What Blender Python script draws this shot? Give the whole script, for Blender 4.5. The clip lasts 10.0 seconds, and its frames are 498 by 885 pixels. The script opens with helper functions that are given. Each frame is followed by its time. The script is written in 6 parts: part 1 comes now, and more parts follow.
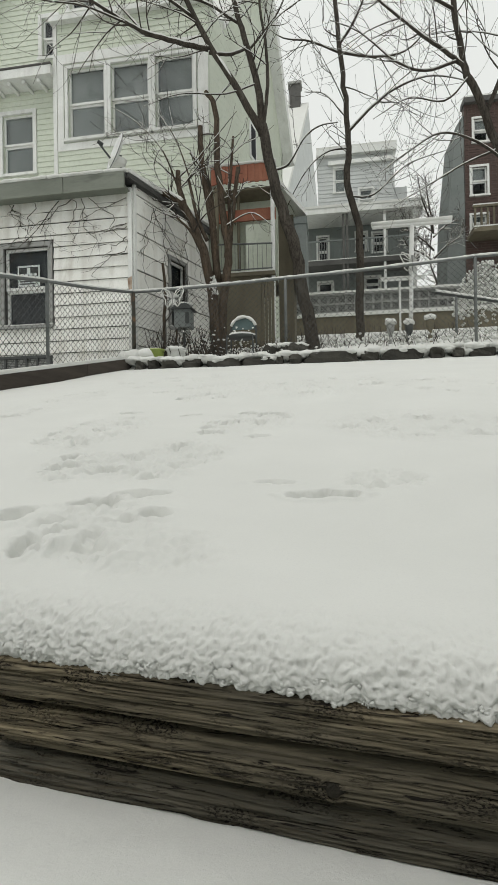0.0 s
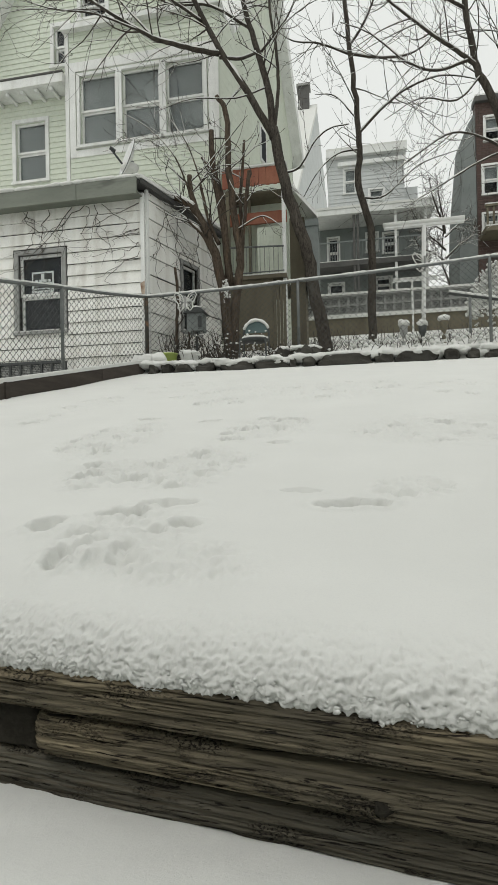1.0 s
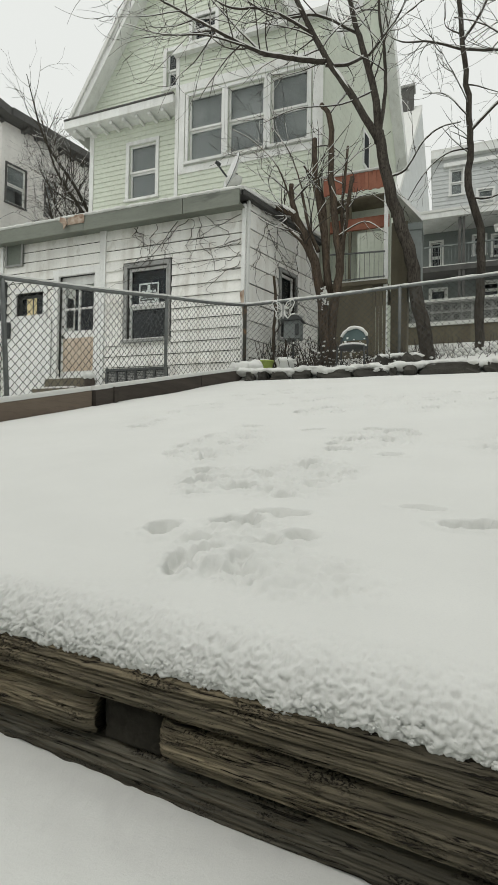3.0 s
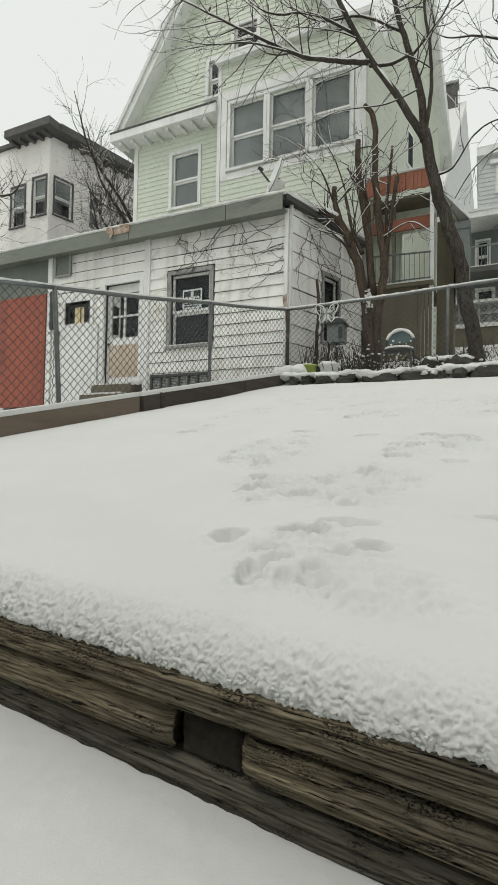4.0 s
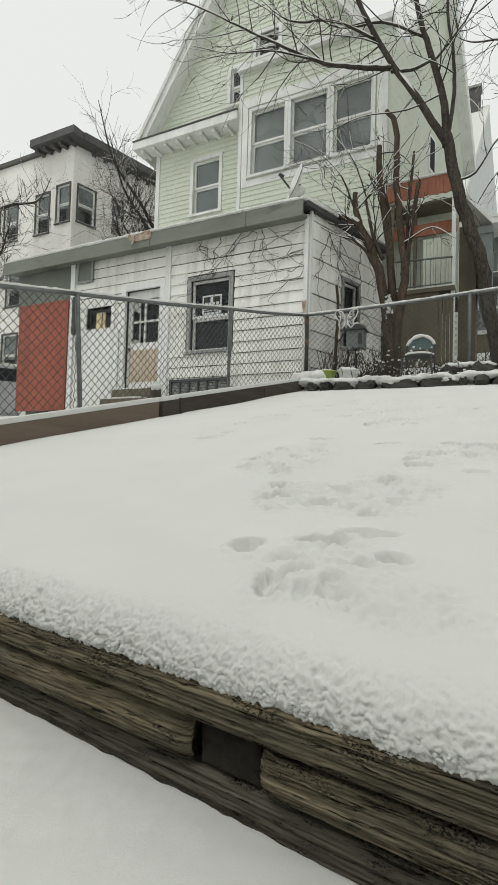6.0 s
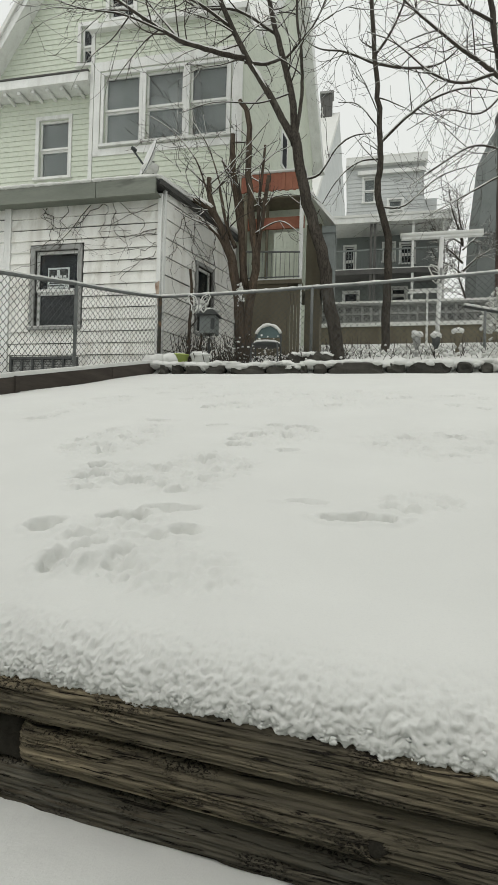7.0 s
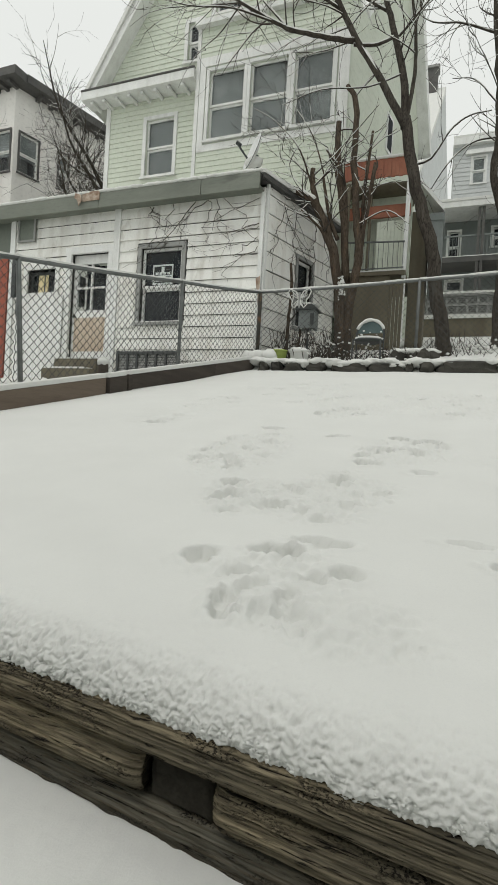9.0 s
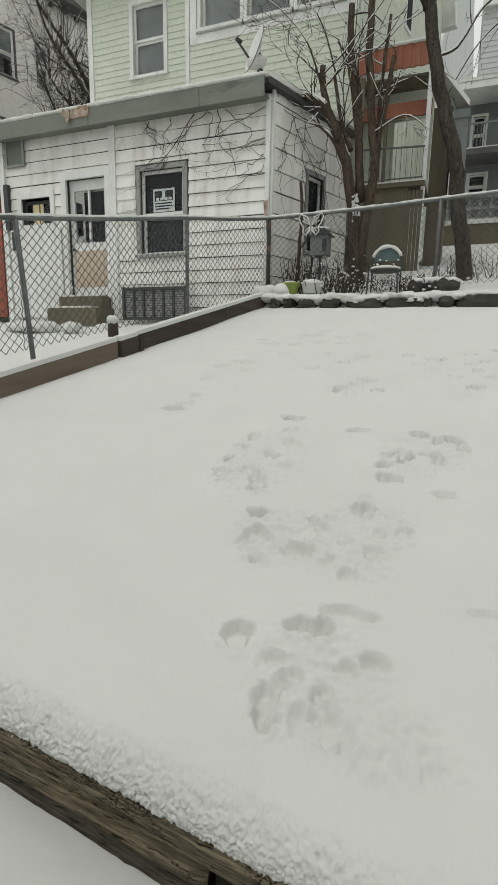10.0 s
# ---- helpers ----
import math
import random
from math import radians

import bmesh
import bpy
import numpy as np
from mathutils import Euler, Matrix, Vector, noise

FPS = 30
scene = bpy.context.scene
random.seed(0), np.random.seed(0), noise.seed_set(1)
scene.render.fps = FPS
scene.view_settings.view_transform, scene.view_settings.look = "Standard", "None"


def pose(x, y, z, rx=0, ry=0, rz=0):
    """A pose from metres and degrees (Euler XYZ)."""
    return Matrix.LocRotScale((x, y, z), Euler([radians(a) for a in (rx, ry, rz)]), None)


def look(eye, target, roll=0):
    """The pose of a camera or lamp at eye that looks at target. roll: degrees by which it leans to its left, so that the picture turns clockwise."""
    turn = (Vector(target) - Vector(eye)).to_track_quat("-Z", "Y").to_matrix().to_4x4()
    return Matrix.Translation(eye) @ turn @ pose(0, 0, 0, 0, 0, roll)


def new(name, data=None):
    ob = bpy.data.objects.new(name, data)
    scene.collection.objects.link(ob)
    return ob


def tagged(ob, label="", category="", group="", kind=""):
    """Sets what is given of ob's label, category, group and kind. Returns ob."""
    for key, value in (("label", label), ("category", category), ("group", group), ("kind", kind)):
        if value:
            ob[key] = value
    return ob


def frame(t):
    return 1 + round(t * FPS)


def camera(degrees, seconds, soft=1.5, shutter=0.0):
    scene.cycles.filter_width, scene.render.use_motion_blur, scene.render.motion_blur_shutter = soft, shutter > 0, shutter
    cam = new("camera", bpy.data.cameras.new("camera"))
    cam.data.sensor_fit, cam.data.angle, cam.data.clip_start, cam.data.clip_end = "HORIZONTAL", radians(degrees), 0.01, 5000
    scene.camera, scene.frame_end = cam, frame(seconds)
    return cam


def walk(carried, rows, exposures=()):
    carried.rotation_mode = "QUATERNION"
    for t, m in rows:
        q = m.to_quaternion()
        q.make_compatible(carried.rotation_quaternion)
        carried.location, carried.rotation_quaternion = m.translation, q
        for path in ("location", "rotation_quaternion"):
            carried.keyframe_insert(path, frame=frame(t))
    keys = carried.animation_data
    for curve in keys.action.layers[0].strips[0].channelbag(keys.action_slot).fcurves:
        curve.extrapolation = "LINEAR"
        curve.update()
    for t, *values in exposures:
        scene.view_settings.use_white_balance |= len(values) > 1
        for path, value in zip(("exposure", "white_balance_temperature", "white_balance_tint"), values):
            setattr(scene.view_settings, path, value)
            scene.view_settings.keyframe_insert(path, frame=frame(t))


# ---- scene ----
cam = camera(52.3, 10.0, soft=1.4)
PATH = [
    (0, (-0.078, -0.189, 0.535), (-0.398, 1.785, 0.542), -0.8),
    (0.5, (-0.102, -0.19, 0.545), (-0.422, 1.784, 0.552), -1.0),
    (1, (-0.12, -0.194, 0.554), (-0.481, 1.773, 0.569), -1.2),
    (1.5, (-0.136, -0.187, 0.554), (-0.576, 1.764, 0.579), -1.0),
    (2, (-0.139, -0.188, 0.557), (-0.622, 1.753, 0.598), -0.7),
    (2.5, (-0.159, -0.176, 0.558), (-0.75, 1.735, 0.6), 0.4),
    (4, (-0.271, -0.182, 0.567), (-1.106, 1.635, 0.626), 1.1),
    (4.5, (-0.281, -0.176, 0.568), (-1.164, 1.618, 0.627), 1.4),
    (5, (-0.303, -0.178, 0.574), (-1.232, 1.593, 0.633), 1.8),
    (5.2, (-0.306, -0.181, 0.578), (-1.249, 1.582, 0.64), 2.1),
    (6.3, (-0.244, -0.187, 0.579), (-1.069, 1.633, 0.674), 1.1),
    (6.5, (-0.213, -0.176, 0.573), (-0.877, 1.709, 0.662), 1.2),
    (7, (-0.123, -0.166, 0.564), (-0.512, 1.795, 0.594), 1.5),
    (7.5, (-0.16, -0.153, 0.56), (-0.504, 1.818, 0.561), 4.4),
    (8, (-0.188, -0.151, 0.562), (-0.622, 1.802, 0.553), 4.4),
    (8.5, (-0.231, -0.151, 0.563), (-0.828, 1.758, 0.547), 3.3),
    (9, (-0.315, -0.165, 0.666), (-1.018, 1.707, 0.64), 3.4),
    (9.5, (-0.415, -0.177, 0.871), (-1.29, 1.593, 0.554), 1.8),
    (10, (-0.377, -0.173, 1.124), (-1.098, 1.652, 0.734), 1.0),
]
walk(cam, [(t, look(eye, target, roll)) for t, eye, target, roll in PATH], [(0.0, -0.28), (8.6, -0.28), (9.5, -0.33), (10.0, -0.42)])

# ---- light ----
world = bpy.data.worlds.new("overcast")
scene.world = world
world.use_nodes = True
wn, wl = world.node_tree.nodes, world.node_tree.links
sky = wn.new("ShaderNodeTexSky")
sky.sky_type, sky.sun_disc, sky.sun_elevation, sky.sun_rotation = "NISHITA", False, radians(62), radians(205)
sky.air_density, sky.dust_density = 2.0, 6.0
grey = wn.new("ShaderNodeHueSaturation")
grey.inputs["Saturation"].default_value, grey.inputs["Value"].default_value = 0.12, 0.10
cloud = wn.new("ShaderNodeMix")
cloud.data_type = "RGBA"
cloud.inputs[0].default_value = 0.9
cloud.inputs[7].default_value = (1.055, 1.083, 1.043, 1)
wl.new(sky.outputs[0], grey.inputs["Color"])
wl.new(grey.outputs[0], cloud.inputs[6])
wl.new(cloud.outputs[2], wn["Background"].inputs["Color"])
wn["Background"].inputs["Strength"].default_value = 1.0
sun = new("sun", bpy.data.lights.new("sun", "SUN"))
sun.data.energy, sun.data.angle, sun.data.color = 1.05, radians(28), (1.0, 0.97, 0.93)
sun.matrix_world = look((-4, -3.5, 16), (0, 4, 0))


# ---- materials ----
def mat(name, a, b, rough=0.8, scale=6.0, fine=60.0, bump=0.2, dist=0.01, metal=0.0, stretch=(1, 1, 1), rnd=0.0,
        streak=None, spots=None, spec=0.4, sharp=0.2, grain=(0.5, 0.85, 0.6), fibre=None):
    """a, b: the two colours that noise blends; rnd: change of value from piece to piece; streak, spots: colour, amount, scale."""
    m = bpy.data.materials.new(name)
    m.use_nodes = True
    n, l = m.node_tree.nodes, m.node_tree.links
    bs = n["Principled BSDF"]
    bs.inputs["Metallic"].default_value = metal
    bs.inputs["Specular IOR Level"].default_value = spec
    tc, mp = n.new("ShaderNodeTexCoord"), n.new("ShaderNodeMapping")
    mp.inputs["Scale"].default_value = stretch
    l.new(tc.outputs["Object"], mp.inputs["Vector"])

    fm = mp
    if fibre:
        fm = n.new("ShaderNodeMapping")
        fm.inputs["Scale"].default_value = fibre
        l.new(tc.outputs["Object"], fm.inputs["Vector"])

    def nz(s, detail=5.0, r=0.6, by=None):
        t = n.new("ShaderNodeTexNoise")
        t.inputs["Scale"].default_value, t.inputs["Detail"].default_value, t.inputs["Roughness"].default_value = s, detail, r
        l.new((by or mp).outputs[0], t.inputs["Vector"])
        return t.outputs["Fac"]

    def ramp(x, lo, hi):
        t = n.new("ShaderNodeMapRange")
        t.inputs[1].default_value, t.inputs[2].default_value = lo, hi
        l.new(x, t.inputs[0])
        return t.outputs[0]

    def mix(f, c1, c2):
        t = n.new("ShaderNodeMix")
        t.data_type = "RGBA"
        for sock, v in ((t.inputs[0], f), (t.inputs[6], c1), (t.inputs[7], c2)):
            if isinstance(v, (tuple, float)):
                sock.default_value = (*v, 1) if isinstance(v, tuple) else v
            else:
                l.new(v, sock)
        return t.outputs[2]

    def times(x, k):
        t = n.new("ShaderNodeMath")
        t.operation = "MULTIPLY"
        t.inputs[1].default_value = k
        l.new(x, t.inputs[0])
        return t.outputs[0]

    big, small = nz(scale), nz(fine, 6.0, 0.7, fm)
    col = mix(ramp(big, 0.5 - sharp, 0.5 + sharp), a, b)
    dark = tuple((0.55 if grain[2] < 0.8 else 0.16) * (p + q) / 2 for p, q in zip(a, b))
    col = mix(times(ramp(small, grain[0], grain[1]), grain[2]), col, dark)
    if spots:
        col = mix(times(ramp(nz(spots[2], 3.0), 0.58, 0.68), spots[1]), col, spots[0])
    if streak:
        sm = n.new("ShaderNodeMapping")
        sm.inputs["Scale"].default_value = (streak[2], streak[2], streak[2] * 0.08)
        l.new(tc.outputs["Object"], sm.inputs["Vector"])
        t = n.new("ShaderNodeTexNoise")
        t.inputs["Scale"].default_value = 1.0
        l.new(sm.outputs[0], t.inputs["Vector"])
        col = mix(times(ramp(t.outputs["Fac"], 0.5, 0.75), streak[1]), col, streak[0])
    if rnd:
        oi, hs = n.new("ShaderNodeObjectInfo"), n.new("ShaderNodeHueSaturation")
        mr = n.new("ShaderNodeMapRange")
        mr.inputs[3].default_value, mr.inputs[4].default_value = 1 - rnd, 1 + rnd
        l.new(oi.outputs["Random"], mr.inputs[0])
        l.new(mr.outputs[0], hs.inputs["Value"])
        l.new(col, hs.inputs["Color"])
        col = hs.outputs[0]
    l.new(col, bs.inputs["Base Color"])
    rr = n.new("ShaderNodeMapRange")
    rr.inputs[3].default_value, rr.inputs[4].default_value = max(rough - 0.12, 0.02), min(rough + 0.1, 1)
    l.new(big, rr.inputs[0])
    l.new(rr.outputs[0], bs.inputs["Roughness"])
    if bump:
        bp = n.new("ShaderNodeBump")
        bp.inputs["Strength"].default_value, bp.inputs["Distance"].default_value = bump, dist
        l.new(small, bp.inputs["Height"])
        l.new(bp.outputs[0], bs.inputs["Normal"])
    return m


def glass_mat(name, gloss):
    m = bpy.data.materials.new(name)
    m.use_nodes = True
    n, l = m.node_tree.nodes, m.node_tree.links
    n.remove(n["Principled BSDF"])
    tr, gl, mx, lw = (n.new("ShaderNode" + k) for k in ("BsdfTransparent", "BsdfGlossy", "MixShader", "LayerWeight"))
    tr.inputs[0].default_value = (0.93, 0.95, 0.945, 1)
    gl.inputs["Roughness"].default_value = 0.03
    lw.inputs[0].default_value = 0.5
    po, ma = n.new("ShaderNodeMath"), n.new("ShaderNodeMath")
    po.operation, ma.operation = "POWER", "MULTIPLY_ADD"
    po.inputs[1].default_value, ma.inputs[1].default_value, ma.inputs[2].default_value = 4.0, 0.6, gloss
    l.new(lw.outputs["Facing"], po.inputs[0])
    l.new(po.outputs[0], ma.inputs[0])
    l.new(ma.outputs[0], mx.inputs[0])
    l.new(tr.outputs[0], mx.inputs[1])
    l.new(gl.outputs[0], mx.inputs[2])
    l.new(mx.outputs[0], n["Material Output"].inputs[0])
    return m


SNOW = mat("snow", (0.628, 0.634, 0.606), (0.668, 0.674, 0.645), 0.75, 2.5, 240, 0.30, 0.004, spec=0.2)
for SM in (SNOW,):
    sb = SM.node_tree.nodes["Principled BSDF"]
    sb.inputs["Subsurface Weight"].default_value, sb.inputs["Subsurface Scale"].default_value = (0.12, 0.004)
    sb.inputs["Subsurface Radius"].default_value = (1.0, 1.0, 1.0)
    cr = [k for k in SM.node_tree.nodes if k.type == "MIX"][-1]
    cr.inputs[7].default_value = (0.585, 0.59, 0.58, 1)
# Wet cross timber and knot; in the seams its dark colour stands for shade.
TIMBERDARK = mat("wet_timber_and_seam_shade", (0.030, 0.028, 0.023), (0.075, 0.069, 0.056), 0.95, 14, 90, 0.9, 0.02, spec=0.04)


def timber_mat(name, tones):
    """Old pine: long fibres, dark checks along the grain, patches of pitting, grey weathering and damp stains."""
    m = bpy.data.materials.new(name)
    m.use_nodes = True
    n, l = m.node_tree.nodes, m.node_tree.links
    bs = n["Principled BSDF"]
    bs.inputs["Roughness"].default_value, bs.inputs["Specular IOR Level"].default_value = 0.9, 0.15
    tc = n.new("ShaderNodeTexCoord")

    def nz(scale, detail=4.0, rough=0.6, warp=0.0):
        mp, t = n.new("ShaderNodeMapping"), n.new("ShaderNodeTexNoise")
        mp.inputs["Scale"].default_value = scale
        t.inputs["Scale"].default_value, t.inputs["Detail"].default_value = 1.0, detail
        t.inputs["Roughness"].default_value, t.inputs["Distortion"].default_value = rough, warp
        l.new(tc.outputs["Object"], mp.inputs["Vector"])
        l.new(mp.outputs[0], t.inputs["Vector"])
        return t.outputs["Fac"]

    def ramp(x, lo, hi, a=0.0, b=1.0):
        t = n.new("ShaderNodeMapRange")
        for k, v in zip((1, 2, 3, 4), (lo, hi, a, b)):
            t.inputs[k].default_value = v
        l.new(x, t.inputs[0])
        return t.outputs[0]

    def op(kind, x, y):
        t = n.new("ShaderNodeMath")
        t.operation = kind
        for sock, v in zip(t.inputs, (x, y)):
            if isinstance(v, float):
                sock.default_value = v
            else:
                l.new(v, sock)
        return t.outputs[0]

    def mix(f, c1, c2):
        t = n.new("ShaderNodeMix")
        t.data_type = "RGBA"
        for sock, v in ((t.inputs[0], f), (t.inputs[6], c1), (t.inputs[7], c2)):
            if isinstance(v, tuple):
                sock.default_value = (*v, 1)
            else:
                l.new(v, sock)
        return t.outputs[2]

    fibre = nz((14, 60, 330), 4.0, 0.65, 0.5)
    band = nz((2.2, 20, 75), 4.0, 0.65, 0.7)
    blot = nz((5, 9, 16), 4.0, 0.6)
    damp = nz((1.7, 3, 6), 3.0, 0.55)
    check = nz((11, 30, 170), 4.0, 0.7, 0.9)
    pit = nz((210, 210, 420), 3.0, 0.65)
    patch = nz((8, 12, 30), 4.0, 0.6)
    col = mix(ramp(band, 0.32, 0.68), tones[0], tones[1])
    col = mix(ramp(blot, 0.48, 0.72, 0.0, 0.5), col, tones[2])
    col = mix(ramp(fibre, 0.46, 0.62, 0.0, 0.75), col, (0.085, 0.070, 0.048))
    col = mix(ramp(damp, 0.44, 0.62, 0.0, 0.72), col, (0.082, 0.075, 0.058))
    cracks = ramp(check, 0.585, 0.64, 0.0, 0.95)
    pits = op("MULTIPLY", ramp(pit, 0.50, 0.58, 0.0, 0.9), ramp(patch, 0.50, 0.62))
    dark = op("MAXIMUM", cracks, pits)
    col = mix(dark, col, (0.014, 0.012, 0.010))
    oi, hs = n.new("ShaderNodeObjectInfo"), n.new("ShaderNodeHueSaturation")
    l.new(ramp(oi.outputs["Random"], 0.0, 1.0, 0.86, 1.1), hs.inputs["Value"])
    l.new(col, hs.inputs["Color"])
    l.new(hs.outputs[0], bs.inputs["Base Color"])
    high = op("SUBTRACT", op("ADD", op("MULTIPLY", fibre, 0.35), op("MULTIPLY", band, 0.6)), op("MULTIPLY", dark, 0.7))
    bp = n.new("ShaderNodeBump")
    bp.inputs["Strength"].default_value, bp.inputs["Distance"].default_value = 0.9, 0.006
    l.new(high, bp.inputs["Height"])
    l.new(bp.outputs[0], bs.inputs["Normal"])
    return m


TIMBER = timber_mat("weathered_timber", ((0.100, 0.083, 0.055), (0.35, 0.295, 0.195), (0.235, 0.21, 0.165)))
TIMBERWET = timber_mat("sodden_grey_timber", ((0.055, 0.052, 0.043), (0.17, 0.155, 0.12), (0.115, 0.118, 0.105)))
EDGETAN = mat("tan_edging_board", (0.115, 0.088, 0.066), (0.18, 0.145, 0.112), 0.85, 3, 40, 0.6, 0.006, stretch=(1, 0.2, 2), rnd=0.2)
EDGEBOARD = mat("edging_board", (0.042, 0.036, 0.032), (0.085, 0.073, 0.062), 0.9, 3, 40, 0.6, 0.006, spec=0.12, stretch=(1, 0.2, 2), rnd=0.3)
WHITE = mat("white_shingle", (0.72, 0.72, 0.68), (0.82, 0.82, 0.78), 0.7, 1.3, 30, 0.25, 0.004, stretch=(2, 2, 1), rnd=0.05,
            streak=((0.40, 0.37, 0.31), 0.45, 5.0), spots=((0.42, 0.39, 0.33), 0.35, 2.2))
WHITETRIM = mat("white_trim", (0.66, 0.67, 0.65), (0.78, 0.79, 0.77), 0.6, 3, 40, 0.15, 0.003, streak=((0.40, 0.39, 0.35), 0.35, 7.0))
GREEN = mat("pale_green_vinyl", (0.545, 0.59, 0.495), (0.615, 0.655, 0.56), 0.6, 0.6, 14, 0.1, 0.003, streak=((0.43, 0.45, 0.37), 0.35, 1.4))
FASCIA = mat("grey_green_fascia", (0.125, 0.138, 0.112), (0.20, 0.215, 0.18), 0.55, 1.1, 16, 0.2, 0.004, stretch=(0.7, 1, 3),
             spots=((0.065, 0.07, 0.058), 0.6, 1.7))
RUST = mat("rusty_orange_metal", (0.17, 0.085, 0.045), (0.50, 0.43, 0.35), 0.8, 11, 50, 0.4, 0.004)
ROOFING = mat("dark_roofing", (0.05, 0.05, 0.05), (0.09, 0.088, 0.082), 0.9, 4, 60, 0.6, 0.006)
WIRE = mat("dull_wire", (0.045, 0.047, 0.044), (0.085, 0.088, 0.083), 0.6, 8, 60, 0.1, 0.002, metal=0.2)
STEEL = mat("galvanised_steel", (0.12, 0.13, 0.125), (0.20, 0.21, 0.205), 0.5, 8, 60, 0.15, 0.002, metal=0.4)
POSTDARK = mat("dark_green_post", (0.030, 0.032, 0.026), (0.060, 0.055, 0.042), 0.6, 9, 60, 0.2, 0.002, spots=((0.25, 0.13, 0.06), 0.7, 9.0))
BARK = mat("grey_brown_bark", (0.050, 0.044, 0.037), (0.115, 0.101, 0.084), 0.95, 8, 36, 1.0, 0.03, stretch=(2, 2, 0.5), spec=0.1, grain=(0.46, 0.66, 0.85), spots=((0.12, 0.12, 0.105), 0.5, 3.0))
BARKRED = mat("red_brown_bark", (0.068, 0.053, 0.041), (0.15, 0.118, 0.088), 0.95, 8, 36, 1.0, 0.03, stretch=(2, 2, 0.5), spec=0.1, grain=(0.46, 0.66, 0.85), spots=((0.16, 0.095, 0.055), 0.4, 4.0))
TWIG = mat("dark_twigs", (0.042, 0.037, 0.032), (0.085, 0.074, 0.062), 0.9, 10, 40, 0.2, 0.003, spec=0.1)
GLASS, STORM = glass_mat("window_glass", 0.014), glass_mat("storm_glass", 0.035)
# Near-black backing: in the board gaps it paints the laps' shadow and dirt lines.
LAPDARK = mat("lap_shadow_and_dirt", (0.018, 0.018, 0.017), (0.04, 0.039, 0.035), 0.9, 4, 30, 0.2)
ROOM = mat("dark_room", (0.10, 0.105, 0.105), (0.16, 0.165, 0.16), 0.9, 2, 10, 0.0)
BLIND = mat("grey_window_shade", (0.13, 0.138, 0.142), (0.31, 0.318, 0.318), 0.9, 1.7, 30, 0.1, 0.002)
# Near-black colour that paints the gloom of unlit insides behind or in panes.
UNLIT = mat("unlit_inside", (0.010, 0.012, 0.016), (0.022, 0.025, 0.031), 0.9, 6, 40, 0.3, 0.004)
PAPER = mat("yellow_paper", (0.62, 0.52, 0.28), (0.72, 0.63, 0.38), 0.8, 6, 40, 0.1)
SIGNWHITE = mat("white_card", (0.72, 0.73, 0.72), (0.8, 0.8, 0.79), 0.6, 6, 40, 0.0)
SIGNBLACK = mat("black_print", (0.02, 0.02, 0.02), (0.03, 0.03, 0.03), 0.6, 6, 40, 0.0)
TAN = mat("bare_plywood_door", (0.42, 0.33, 0.24), (0.58, 0.50, 0.40), 0.8, 3, 30, 0.2, 0.003, streak=((0.33, 0.22, 0.14), 0.5, 5.0))
RED = mat("red_brown_panel", (0.26, 0.072, 0.045), (0.33, 0.098, 0.062), 0.75, 2, 24, 0.3, 0.004, streak=((0.17, 0.06, 0.045), 0.5, 6.0))
GREYGREEN = mat("grey_green_panel", (0.13, 0.15, 0.125), (0.18, 0.20, 0.17), 0.7, 2, 24, 0.2, 0.004)
ORANGE = mat("orange_awning", (0.25, 0.09, 0.05), (0.34, 0.14, 0.085), 0.7, 4, 30, 0.2, 0.004, streak=((0.22, 0.06, 0.04), 0.5, 8.0))
BROWN = mat("brown_panel", (0.115, 0.102, 0.070), (0.165, 0.145, 0.10), 0.8, 2, 24, 0.3, 0.004, streak=((0.075, 0.06, 0.042), 0.5, 5.0))
STUCCO = mat("cream_stucco", (0.74, 0.725, 0.69), (0.82, 0.805, 0.77), 0.9, 0.5, 9, 0.3, 0.01, streak=((0.46, 0.44, 0.42), 0.4, 1.2))
EAVE = mat("dark_eave", (0.07, 0.07, 0.068), (0.115, 0.112, 0.105), 0.8, 2, 14, 0.2)
GREYWALL = mat("blue_grey_wall", (0.155, 0.175, 0.168), (0.215, 0.235, 0.228), 0.8, 1, 12, 0.1, streak=((0.26, 0.28, 0.28), 0.35, 1.5))
PALEWALL = mat("pale_grey_siding", (0.47, 0.49, 0.485), (0.57, 0.59, 0.585), 0.8, 1, 12, 0.1)
BRICK = mat("dark_red_brick", (0.058, 0.040, 0.035), (0.092, 0.060, 0.052), 0.9, 3, 30, 0.5, 0.01, rnd=0.25)
MORTAR = mat("mortar", (0.12, 0.10, 0.092), (0.16, 0.135, 0.12), 0.95, 6, 50, 0.3)
CONCRETE = mat("grey_concrete", (0.25, 0.255, 0.245), (0.34, 0.345, 0.33), 0.9, 3, 30, 0.4, 0.006, spots=((0.16, 0.16, 0.15), 0.5, 3.0))
STONE = mat("mossy_stone", (0.032, 0.031, 0.026), (0.07, 0.067, 0.056), 0.95, 6, 30, 0.9, 0.02, rnd=0.3)
DARKMETAL = mat("dark_metal", (0.035, 0.04, 0.04), (0.06, 0.065, 0.063), 0.55, 6, 40, 0.1)
TEAL = mat("teal_chair", (0.06, 0.095, 0.095), (0.10, 0.145, 0.145), 0.6, 6, 40, 0.1)
LIME = mat("lime_plastic", (0.28, 0.36, 0.08), (0.36, 0.43, 0.12), 0.5, 6, 40, 0.1)
CARPAINT = mat("silver_car_paint", (0.40, 0.41, 0.42), (0.46, 0.47, 0.48), 0.3, 2, 10, 0.0, metal=0.3)
RUBBER = mat("black_rubber", (0.02, 0.02, 0.02), (0.03, 0.03, 0.03), 0.8, 6, 40, 0.1)
